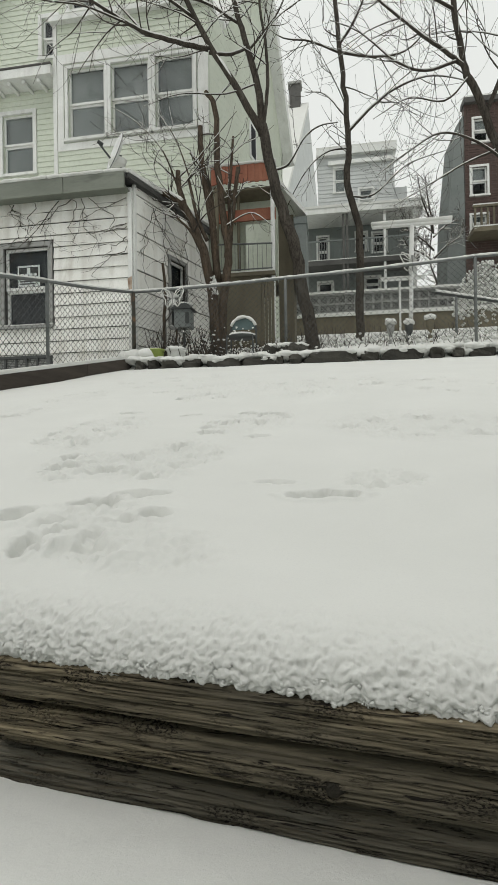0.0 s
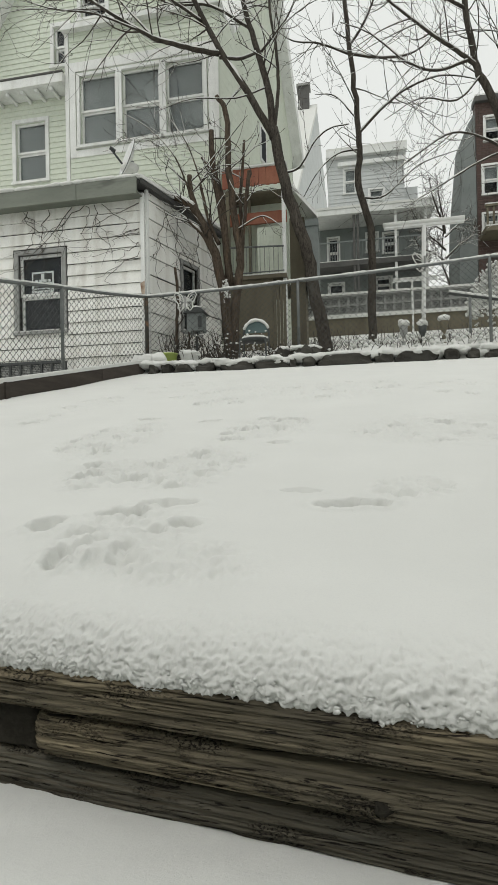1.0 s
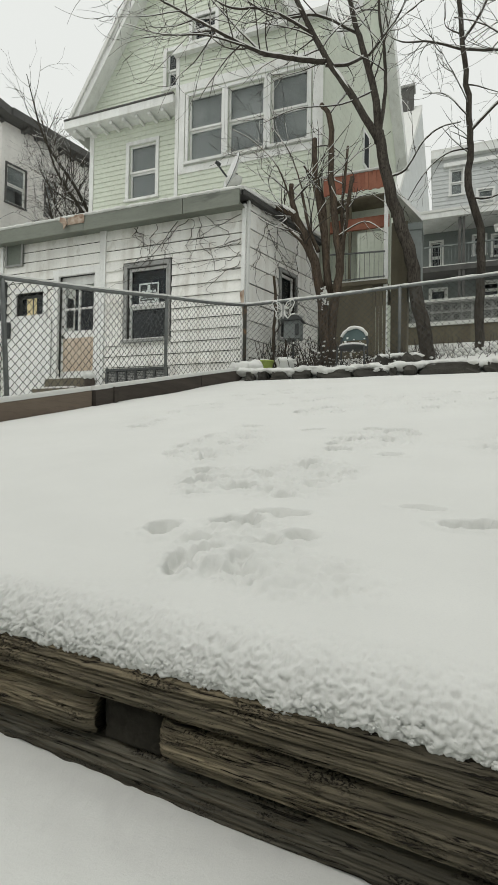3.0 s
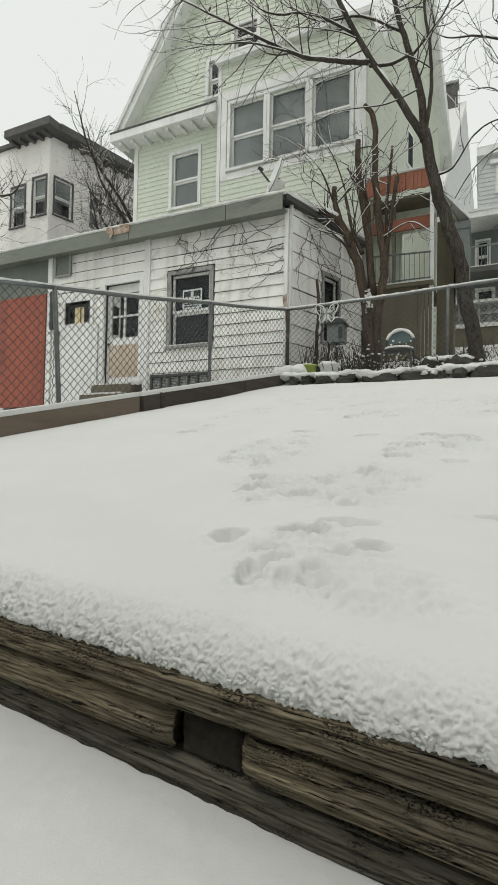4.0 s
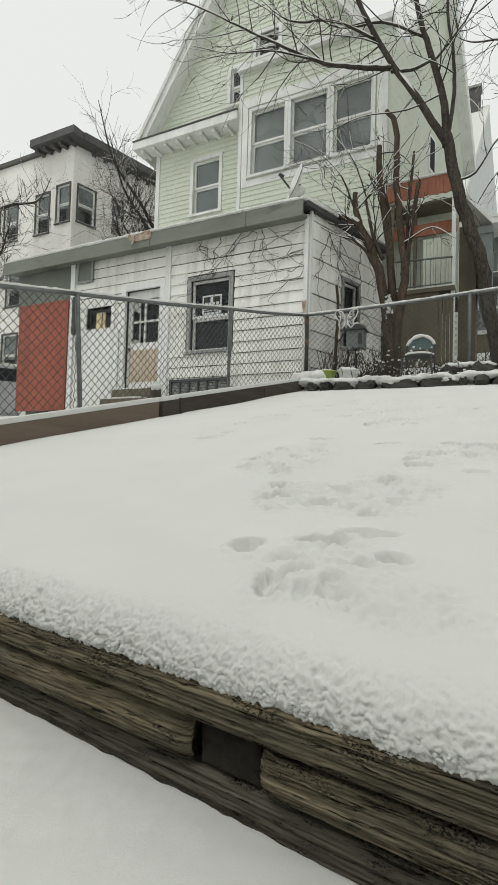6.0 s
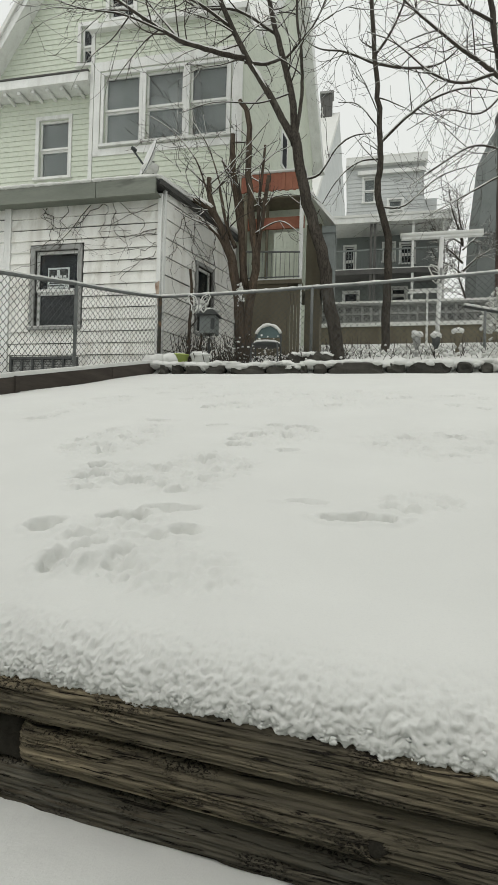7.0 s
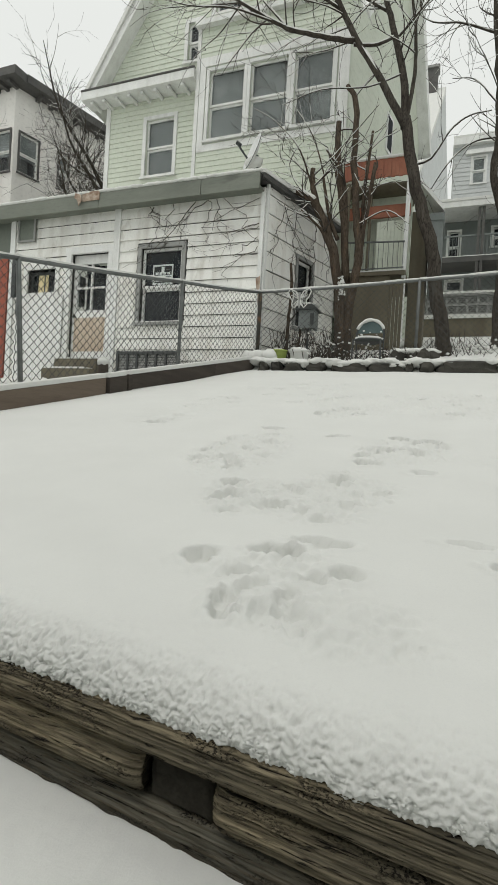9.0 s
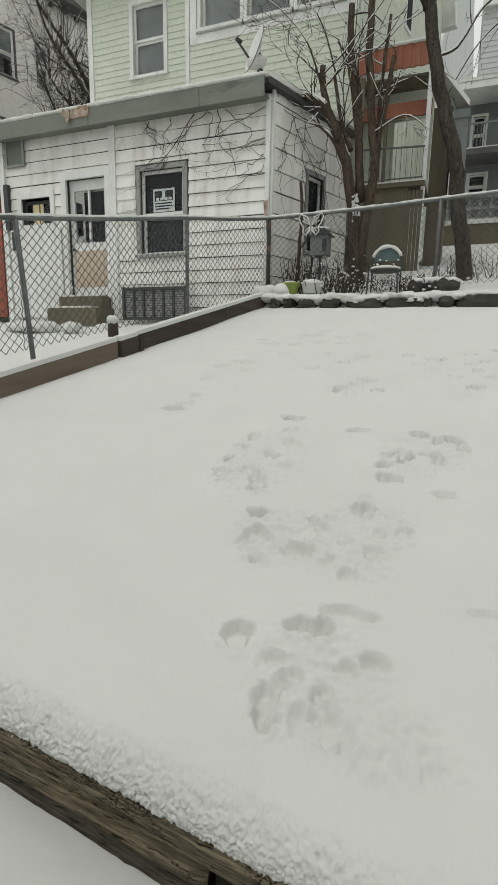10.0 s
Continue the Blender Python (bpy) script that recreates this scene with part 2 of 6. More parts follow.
DISH = mat("pale_dish", (0.66, 0.67, 0.66), (0.74, 0.75, 0.74), 0.5, 4, 20, 0.1)


# ---- mesh tools ----
class Geo:
    def __init__(self):
        self.v, self.f = [], []

    def add(self, verts, faces, m=None):
        k = len(self.v)
        if m is not None:
            verts = [m @ Vector(p) for p in verts]
            if m.determinant() < 0:
                faces = [f[::-1] for f in faces]
        self.v += [tuple(p) for p in verts]
        self.f += [tuple(i + k for i in f) for f in faces]
        return self

    def box(self, x0, x1, y0, y1, z0, z1, m=None, c=0.0):
        """A box; c: chamfer on the edges along its longest side."""
        if c <= 0:
            vs = [(x, y, z) for z in (z0, z1) for y in (y0, y1) for x in (x0, x1)]
            return self.add(vs, [(0, 2, 3, 1), (4, 5, 7, 6), (0, 1, 5, 4), (2, 6, 7, 3), (0, 4, 6, 2), (1, 3, 7, 5)], m)
        size = (x1 - x0, y1 - y0, z1 - z0)
        ax = size.index(max(size))
        lo = [(x0, x1), (y0, y1), (z0, z1)]
        p, q = [i for i in range(3) if i != ax]
        (a0, a1), (b0, b1) = lo[p], lo[q]
        ring = [(a0 + c, b0), (a1 - c, b0), (a1, b0 + c), (a1, b1 - c), (a1 - c, b1), (a0 + c, b1), (a0, b1 - c), (a0, b0 + c)]
        vs = []
        for e in lo[ax]:
            for a, b in ring:
                w = [0, 0, 0]
                w[ax], w[p], w[q] = e, a, b
                vs.append(tuple(w))
        fs = [(i, (i + 1) % 8, 8 + (i + 1) % 8, 8 + i) for i in range(8)] + [tuple(range(7, -1, -1)), tuple(range(8, 16))]
        if ax == 1:
            fs = [f[::-1] for f in fs]
        return self.add(vs, fs, m)

    def prism(self, poly, d0, d1, m=None):
        """A polygon in (u, z), drawn out along the second axis from d0 to d1."""
        n = len(poly)
        vs = [(u, d0, z) for u, z in poly] + [(u, d1, z) for u, z in poly]
        fs = [(i, (i + 1) % n, n + (i + 1) % n, n + i) for i in range(n)] + [tuple(range(n - 1, -1, -1)), tuple(range(n, 2 * n))]
        return self.add(vs, fs, m)

    def tube(self, pts, rad, sides=6, m=None, cap=True):
        pts = [Vector(p) for p in pts]
        n = len(pts)
        rads = rad if isinstance(rad, (list, tuple)) else [rad] * n
        vs, fs = [], []
        ref = None
        for i, p in enumerate(pts):
            d = (pts[min(i + 1, n - 1)] - pts[max(i - 1, 0)])
            if d.length < 1e-9:
                d = Vector((0, 0, 1))
            d.normalize()
            if ref is None:
                ref = d.orthogonal().normalized()
            ref = (ref - d * ref.dot(d))
            ref = ref.normalized() if ref.length > 1e-6 else d.orthogonal().normalized()
            b = d.cross(ref)
            for k in range(sides):
                a = 2 * math.pi * k / sides
                vs.append(p + (ref * math.cos(a) + b * math.sin(a)) * rads[i])
        for i in range(n - 1):
            for k in range(sides):
                fs.append((i * sides + k, i * sides + (k + 1) % sides, (i + 1) * sides + (k + 1) % sides, (i + 1) * sides + k))
        if cap:
            fs += [tuple(range(sides - 1, -1, -1)), tuple(range((n - 1) * sides, n * sides))]
        return self.add(vs, fs, m)

    def blob(self, c, r, rng, rough=0.25, nu=9, nv=6, flat=1.0, m=None, block=1.0):
        """An uneven rounded lump; r: three radii."""
        seed = Vector((rng.uniform(-50, 50), rng.uniform(-50, 50), rng.uniform(-50, 50)))
        vs, fs = [], []
        for j in range(nv + 1):
            th = math.pi * j / nv
            for i in range(nu):
                ph = 2 * math.pi * i / nu
                d = Vector((math.sin(th) * math.cos(ph), math.sin(th) * math.sin(ph), math.cos(th)))
                k = 1 + rough * noise.noise(d * 1.6 + seed)
                if block != 1.0:
                    d = Vector([math.copysign(abs(q) ** block, q) for q in d])
                vs.append((c[0] + d.x * r[0] * k, c[1] + d.y * r[1] * k, c[2] + (d.z if d.z > 0 else d.z * flat) * r[2] * k))
        for j in range(nv):
            for i in range(nu):
                a, b = j * nu + i, j * nu + (i + 1) % nu
                fs.append((a, a + nu, b + nu, b))
        return self.add(vs, fs, m)


def mesh_of(name, g, material, smooth=False):
    me = bpy.data.meshes.new(name)
    me.from_pydata(g.v, [], g.f)
    me.materials.append(material)
    if smooth:
        me.polygons.foreach_set("use_smooth", [True] * len(me.polygons))
    me.update()
    return me


def at_base(p):
    return Matrix.Translation(p)


def thing(name, loc, label="", category="", group="", kind=""):
    ob = new(name)
    ob.empty_display_size = 0.1
    ob.matrix_basis = at_base(loc)
    return tagged(ob, label, category, group, kind)


def root_inverse(ob):
    m = ob.matrix_basis.copy()
    while ob.parent:
        m = ob.parent.matrix_basis @ ob.matrix_parent_inverse @ m
        ob = ob.parent
    return m.inverted()


def part(name, g, material, parent, label="", smooth=False):
    """One mesh, given in world places, under a thing or a part."""
    ob = new(name, mesh_of(name, g, material, smooth))
    ob.parent = parent
    ob.matrix_parent_inverse = root_inverse(parent)
    return tagged(ob, label)


def solo(name, g, material, label="", category="", group="", kind="", smooth=False):
    return tagged(new(name, mesh_of(name, g, material, smooth)), label, category, group, kind)


def facing(x, y, deg):
    """A wall's frame: u along the wall, v outwards from it, z up. deg: the turn of u from the x axis."""
    a = radians(deg)
    u, w = Vector((math.cos(a), math.sin(a), 0)), Vector((math.sin(a), -math.cos(a), 0))
    return Matrix(((u.x, w.x, 0, x), (u.y, w.y, 0, y), (0, 0, 1, 0), (0, 0, 0, 1)))


def wall_geo(m, u0, u1, z0, z1, holes, thick):
    """A wall with openings through it, as one closed mesh."""
    us = sorted({u0, u1, *[q for o in holes for q in o[:2]]})
    zs = sorted({z0, z1, *[q for o in holes for q in o[2:]]})
    nu, nz = len(us), len(zs)
    vs = [(u, v, z) for v in (0, -thick) for z in zs for u in us]

    def solid(i, j):
        if not (0 <= i < nu - 1 and 0 <= j < nz - 1):
            return False
        cu, cz = (us[i] + us[i + 1]) / 2, (zs[j] + zs[j + 1]) / 2
        return not any(o[0] < cu < o[1] and o[2] < cz < o[3] for o in holes)

    def at(i, j, k):
        return k * nu * nz + j * nu + i

    fs = []
    for i in range(nu - 1):
        for j in range(nz - 1):
            if not solid(i, j):
                continue
            fs.append((at(i, j, 0), at(i, j + 1, 0), at(i + 1, j + 1, 0), at(i + 1, j, 0)))
            fs.append((at(i, j, 1), at(i + 1, j, 1), at(i + 1, j + 1, 1), at(i, j + 1, 1)))
            for di, dj, p, q in ((-1, 0, (i, j), (i, j + 1)), (1, 0, (i + 1, j + 1), (i + 1, j)), (0, -1, (i + 1, j), (i, j)), (0, 1, (i, j + 1), (i + 1, j + 1))):
                if not solid(i + di, j + dj):
                    fs.append((at(*p, 0), at(*p, 1), at(*q, 1), at(*q, 0)))
    used = sorted({k for f in fs for k in f})
    back = {k: n for n, k in enumerate(used)}
    return Geo().add([vs[k] for k in used], [tuple(back[k] for k in f) for f in fs], m)


def spans(u0, u1, za, zb, holes):
    """The stretches of one course that no opening cuts."""
    cut = sorted([(o[0], o[1]) for o in holes if o[2] < zb - 0.01 and o[3] > za + 0.01])
    u = u0
    for a, b in cut:
        if a > u:
            yield u, a
        u = max(u, b)
    if u1 > u:
        yield u, u1


def leftovers(u0, u1, za, zb, holes):
    """What is left of one course above and below the openings that it meets."""
    for o in holes:
        p, q = max(o[0], u0), min(o[1], u1)
        if q - p > 0.02 and o[2] < zb - 0.01 and o[3] > za + 0.01:
            if o[3] < zb - 0.02:
                yield p, q, o[3], zb
            if o[2] > za + 0.02:
                yield p, q, za, o[2]


def lap(g, m, a, b, za, zb, out, sag=0.0):
    """One lapped board: thick below, thin above."""
    vs = [(a, 0.002, za), (b, 0.002, za + sag), (b, out, za + sag), (a, out, za), (a, 0.002, zb), (b, 0.002, zb), (b, 0.004, zb), (a, 0.004, zb)]
    return g.add(vs, [(0, 1, 2, 3), (4, 7, 6, 5), (3, 2, 6, 7), (0, 4, 5, 1), (0, 3, 7, 4), (1, 5, 6, 2)], m)


def window(m, a, b, c, d, parent, trim=0.09, split=0.5, deep=0.09, shade=None, shade_to=0.5, trim_mat=None, mull=0, proud=0.035, sashmat=None, room=None, glass=None):
    """A double-hung window in the opening a..b, c..d: casing, sill, two sashes with panes, and the blind or dark sheet
    behind them.
    """
    trim_mat, sashmat = trim_mat or WHITETRIM, sashmat or WHITETRIM
    g = Geo()
    for q in ((a - trim, a, c, d), (b, b + trim, c, d), (a - trim, b + trim, d, d + trim)):
        g.box(q[0], q[1], 0.001, proud, q[2], q[3], m)
    w = part("window", g, trim_mat, parent)
    part("sill", Geo().box(a - trim - 0.02, b + trim + 0.02, -0.06, proud + 0.03, c - 0.045, c, m), trim_mat, w)
    part("snow", Geo().box(a - trim, b + trim, -0.03, proud + 0.025, c + 0.001, c + 0.014, m), SNOW, w)
    zm, s = c + (d - c) * split, 0.045
    for z0, z1, v in ((c, zm, -deep * 0.75), (zm, d, -deep * 0.4)):
        g = Geo()
        for q in ((a, a + s, z0, z1), (b - s, b, z0, z1), (a + s, b - s, z0, z0 + s), (a + s, b - s, z1 - s, z1)):
            g.box(q[0], q[1], v - 0.03, v, q[2], q[3], m)
        for k in range(mull):
            u = a + s + (b - a - 2 * s) * (k + 1) / (mull + 1)
            g.box(u - 0.012, u + 0.012, v - 0.03, v, z0 + s, z1 - s, m)
        sash = part("sash", g, sashmat, w)
        pane = part("pane", Geo().box(a + s, b - s, v - 0.018, v - 0.013, z0 + s, z1 - s, m), glass or GLASS, sash)
        pane.visible_shadow = False
    box = Geo()
    for q in ((a - 0.05, a, c, d), (b, b + 0.05, c, d), (a - 0.05, b + 0.05, c - 0.05, c), (a - 0.05, b + 0.05, d, d + 0.05)):
        box.box(q[0], q[1], -0.7, -deep - 0.05, q[2], q[3], m)
    box.box(a - 0.05, b + 0.05, -0.75, -0.7, c - 0.05, d + 0.05, m)
    part("reveal", box, room or ROOM, w)
    if shade:
        part("blind", Geo().box(a + 0.01, b - 0.01, -deep - 0.012, -deep - 0.007, d - (d - c) * shade_to, d, m), shade, w)
    return w


# ---- the ground: one sheet of snow ----
def wall_y(x):
    return 0.46 - 0.1 * max(-3.5, min(x, 2.5))


def board_x(y):
    return -2.83 - (6.45 - min(max(y, -4), 6.6)) * 0.118


def ease(a, b, x):
    t = max(0.0, min(1.0, (x - a) / (b - a)))
    return t * t * (3 - 2 * t)


# the clear hollows in the yard: x, y, radius along x, radius along y, depth
HOLLOWS = [(-0.835, 0.935, 0.046, 0.046, 0.030), (-0.665, 1.020, 0.062, 0.034, 0.036), (-0.590, 1.095, 0.075, 0.026, 0.020), (-0.690, 0.770, 0.036, 0.075, 0.028),
           (-0.560, 0.760, 0.070, 0.050, 0.014), (-0.975, 1.390, 0.040, 0.055, 0.028), (-1.015, 1.530, 0.038, 0.034, 0.026), (-0.800, 1.335, 0.070, 0.040, 0.026),
           (-0.640, 1.650, 0.048, 0.036, 0.026), (-0.585, 1.900, 0.055, 0.034, 0.026), (-0.490, 2.390, 0.045, 0.038, 0.022), (-0.345, 2.360, 0.055, 0.038, 0.024),
           (-0.535, 2.125, 0.034, 0.038, 0.024), (-0.360, 1.815, 0.050, 0.026, 0.018), (-0.105, 1.085, 0.075, 0.026, 0.030), (-0.240, 1.190, 0.055, 0.014, 0.012),
           (-1.160, 2.490, 0.075, 0.040, 0.026), (-0.795, 2.400, 0.055, 0.026, 0.018)]
# the trampled patches: x, y, half width, half length, marks in it
PATCHES = [(-0.61, 0.88, 0.15, 0.16, 9), (-0.90, 1.42, 0.15, 0.17, 12), (-0.62, 1.50, 0.17, 0.24, 14), (-1.15, 2.00, 0.20, 0.34, 18), (-0.46, 2.15, 0.20, 0.24, 10),
           (-0.92, 3.10, 0.16, 0.20, 6), (-1.95, 3.10, 0.24, 0.60, 11), (0.35, 2.05, 0.40, 0.30, 18), (-0.40, 3.70, 1.10, 0.60, 28), (-1.40, 4.40, 0.70, 0.60, 16), (0.95, 3.50, 0.50, 0.60, 12), (0.06, 1.22, 0.09, 0.08, 5), (-0.45, 0.76, 0.15, 0.10, 2)]
prng = random.Random(77)
PRINTS = list(HOLLOWS)
for cx, cy, hx, hy, marks in PATCHES:
    for k in range(marks if marks > 2 else 0):
        a, r = prng.uniform(0, 2 * math.pi), math.sqrt(prng.random())
        far = 1 + 0.45 * min(max(cy - 1.6, 0), 1.4)
        PRINTS.append((cx + hx * r * math.cos(a), cy + hy * r * math.sin(a), far * prng.uniform(0.016, 0.040), far * prng.uniform(0.014, 0.034), prng.uniform(0.008, 0.020)))


def hollow(x, y):
    """Depth of the prints at a place, and how trampled the snow is there."""
    z, tread = 0.0, 0.0
    for cx, cy, hx, hy, marks in PATCHES:
        q = ((x - cx) / hx) ** 2 + ((y - cy) / hy) ** 2
        if q < 4:
            tread = max(tread, ease(1.9, 0.5, q + 0.7 * noise.noise((x * 9, y * 9, 3))) * min(1, marks / 55 / hx / hy))
    for px, py, rx, ry, d in PRINTS:
        if abs(y - py) > 0.2 or abs(x - px) > 0.25:
            continue
        a, b = (x - px) / rx, (y - py) / ry
        q = math.sqrt(a * a + b * b)
        if q < 3:
            q += 0.55 * noise.noise((x * 20, y * 20, px * 9)) + 0.40 * noise.noise((x * 52, y * 52, px * 5))
            z += -d * (1 + 1.7 * ease(1.4, 2.6, py)) * ease(1.05, 0.72, q) + d * 0.22 * math.exp(-((q - 1.35) / 0.3) ** 2)
    return max(z, -0.06), tread


def terrain(x, y, fine=False):
    """The height of the snow."""
    t = wall_y(x)
    low = 0.011 + 0.028 * max(-0.3, min(-x, 2.5)) + 0.003 * noise.noise((x * 1.3, y * 1.3, 4))
    yard = 0.37 + 0.222 * (y - 0.943)
    bed = 1.74 + 0.17 * (y - 6.6) + 0.012 * max(-4, min(x, 4))
    hill = 1.92 + 0.25 * (min(y, 24) - 7.5) + 0.03 * (min(max(y, 24), 90) - 24)
    z = yard if y < 6.38 else yard + (bed - yard) * ease(6.38, 6.55, y) if y < 7.2 else bed + (hill - bed) * ease(7.2, 8.0, y)
    if y > 8:
        z = hill
    lot = 1.40 + 0.165 * (min(y, 7.2) - 7.2) if y < 7.2 else 1.40 + (hill - 1.40) * ease(9.5, 22, y)
    lot = max(lot, -0.2)
    b = board_x(y)
    z = lot + (z - lot) * ease(b - 0.22, b - 0.06, x) if y < 7.3 else lot + (z - lot) * ease(-3.3, -2.9, x)
    if y - t < 0.12:
        z = low + (z - low) * ease(0.045, 0.085, y - t)
    if fine and y - t > 0.1:
        dip, tread = hollow(x, y)
        rub = 0.8 * noise.noise((x * 20, y * 20, 5)) + 0.9 * noise.noise((x * 44, y * 44, 7)) + 0.8 * noise.noise((x * 66, y * 66, 8))
        z += 1.1 * dip + 0.014 * noise.noise((x * 1.1, y * 1.1, 0)) + 0.003 * noise.noise((x * 5, y * 5, 2))
        z += 0.0095 * tread * math.tanh(1.5 * rub)
    elif fine and y - t < 0.03:
        z += 0.003 * noise.noise((x * 22, y * 22, 1)) + 0.0015 * noise.noise((x * 60, y * 60, 2))
    return z


def axis(steps):
    """Places along an axis: start, then (step, end) pairs."""
    out = [steps[0]]
    for step, end in steps[1:]:
        n = max(1, round((end - out[-1]) / step))
        out += list(np.linspace(out[-1], end, n + 1)[1:])
    return out


gx = axis([-700, (150, -100), (20, -40), (4, -12), (0.6, -4.5), (0.06, -2.4), (0.02, -1.35), (0.0075, 0.2), (0.015, 1.4), (0.06, 3.0), (0.6, 12), (4, 40), (20, 100), (150, 700)])
gd = axis([-500, (120, -20), (4, -4), (0.5, -1.2), (0.03, -0.4), (0.012, 0.0), (0.015, 0.15), (0.0075, 1.3), (0.012, 2.6), (0.02, 4.8), (0.06, 8.2), (0.6, 24), (4, 80), (20, 160), (150, 900)])
ground = Geo()
for d in gd:
    for x in gx:
        y = d + wall_y(x)
        ground.v.append((x, y, terrain(x, y, abs(x) < 4 and -2 < d < 8)))
W = len(gx)
ground.f = [(j * W + i, j * W + i + 1, (j + 1) * W + i + 1, (j + 1) * W + i) for j in range(len(gd) - 1) for i in range(W - 1)]
solo("ground", ground, SNOW, "white snow with footprints over a sloping back yard", "ground", kind="structure", smooth=True)

# ---- the timber retaining wall ----
retaining_wall = thing("retaining_wall", (-0.6, 0.52, 0), "low retaining wall of three weathered landscape timbers under snow", "retaining wall")


def tilt(x):
    """The wall's courses rise a little towards one end."""
    return -0.019 * (max(-2.2, min(x, 1.4)) + 0.08)


def timber(x0, x1, z0, z1, back, seed, m=TIMBER, name="timber", label="", round_=4.6):
    """A half-round landscape timber along the wall's line, worn, checked and slightly wavy."""
    g, n = Geo(), max(4, int((x1 - x0) / 0.010))
    z0, z1 = z0 + 0.001, z1 - 0.002
    h, k = z1 - z0, 44
    for i in range(n + 1):
        x = x0 + (x1 - x0) * i / n
        end = min(x - x0, x1 - x)
        e = 1 - 0.10 * math.exp(-end / 0.008)
        for j in range(k):
            a = j / (k - 1) * 2 - 1
            bow = 0.019 + 0.017 * (1 - abs(a) ** round_) - 0.010 * math.exp(-end / 0.010)
            rough = 0.0030 * noise.noise((x * 3 + seed, a * 2.2, seed)) + 0.0018 * noise.noise((x * 9 + seed, a * 9, seed + 3))
            groove = -0.010 * max(0, noise.noise((x * 0.9 + seed * 3, a * 4.5, seed)) - 0.12) - 0.003 * noise.noise((x * 2.2, a * 13, seed))
            v = noise.noise((x * 1.1 + seed, a * 6.0 + 0.6 * noise.noise((x * 3, seed, 0)), seed * 2))
            u = noise.noise((x * 2.6 + seed, a * 11, seed * 3))
            w = noise.noise((x * 7 + seed, a * 17 + 0.8 * noise.noise((x * 6, seed, 1)), seed * 5))
            groove -= 0.008 * max(0, 1 - abs(v) / 0.08) * (0.4 + max(0, noise.noise((x * 1.5, seed, 5)))) + 0.003 * max(0, 1 - abs(u) / 0.12)
            groove -= 0.0035 * max(0, 1 - abs(w) / 0.10) * max(0, noise.noise((x * 4, a * 2, seed)) + 0.25)
            z = z0 + h * (0.5 + 0.5 * a * e) + 0.003 * noise.noise((x * 1.7, seed, 1)) + tilt(x)
            g.v.append((x, wall_y(x) + back + 0.02 - bow - rough - groove, z))
        g.v.append((x, wall_y(x) + back + 0.125, z1 + tilt(x)))
        g.v.append((x, wall_y(x) + back + 0.125, z0 + tilt(x)))
    r = k + 2
    for i in range(n):
        for j in range(r):
            a, b = i * r + j, i * r + (j + 1) % r
            g.f.append((a, a + r, b + r, b))
    g.f += [tuple(range(r - 1, -1, -1)), tuple(n * r + j for j in range(r))]
    return part(name, g, m, retaining_wall, label, smooth=True)


timber(-3.1, 0.55, 0.150, 0.218, -0.008, 1.0, round_=5.0)
timber(0.555, 2.2, 0.150, 0.216, -0.007, 5.0, round_=5.0)
timber(-1.95, -0.722, 0.077, 0.149, 0.001, 9.0)
timber(-0.592, 1.85, 0.076, 0.149, 0.0, 14.0)
timber(-3.1, -1.96, 0.077, 0.149, 0.001, 19.0)
timber(-2.6, 2.2, 0.001, 0.0785, 0.017, 23.0, TIMBERWET, "timber", "dark sodden bottom timber", round_=5.0)
timber(-3.1, 2.2, -0.16, 0.0, 0.012, 31.0)
# two dark strips set back in the seams, shade put into their colour
timber(-3.09, 2.19, 0.1430, 0.1560, 0.028, 41.0, TIMBERDARK, "joint", "dark strip painting the shade in the gap between two timbers")
timber(-3.09, 2.19, 0.0690, 0.0830, 0.030, 47.0, TIMBERDARK, "joint", "dark strip painting the shade in the gap between two timbers")
tie = Geo()
for i in range(25):
    for j in range(17):
        u, v = i / 24, j / 16
        x = -0.718 + 0.122 * u
        edge = min(u, 1 - u, v, 1 - v)
        tie.v.append((x, wall_y(x) + 0.006 - 0.004 * noise.noise((u * 9, v * 3, 2)) - 0.004 * noise.noise((u * 3, v * 6, 7)) + 0.016 * math.exp(-edge / 0.05), 0.072 + tilt(x) + 0.078 * v))
tie.f = [(i * 17 + j, (i + 1) * 17 + j, (i + 1) * 17 + j + 1, i * 17 + j + 1) for i in range(24) for j in range(16)]
tie.box(-0.717, -0.597, wall_y(-0.66) + 0.035, wall_y(-0.66) + 0.14, 0.085, 0.158)
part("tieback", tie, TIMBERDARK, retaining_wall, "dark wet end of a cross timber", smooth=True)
for kx, kz, kr in ((-0.080, 0.103, 0.012),):
    ky = wall_y(kx) - 0.0165
    knot = part("knot", Geo().blob((kx, ky + 0.002, kz), (kr, 0.006, kr * 0.9), random.Random(int(kx * 100)), 0.35, 16, 8), TIMBERDARK, retaining_wall, smooth=True)
    part("ring", Geo().tube([(kx + kr * 1.5 * math.cos(a), ky + 0.0022, kz + kr * 1.25 * math.sin(a)) for a in np.linspace(0, 2 * math.pi, 21)], 0.0026, 6, cap=False), TIMBER, knot, smooth=True)

# the clumped rim of snow that hangs over the timbers
cap = Geo()
NX, NS = 2000, 100
PROFILE = [(0.006, 0.213), (-0.006, 0.208), (-0.014, 0.214), (-0.017, 0.226), (-0.013, 0.241), (-0.002, 0.258), (0.020, 0.275), (0.05, 0.289), (0.09, 0.299), (0.13, 0.306), (0.20, 0.320), (0.30, 0.340)]


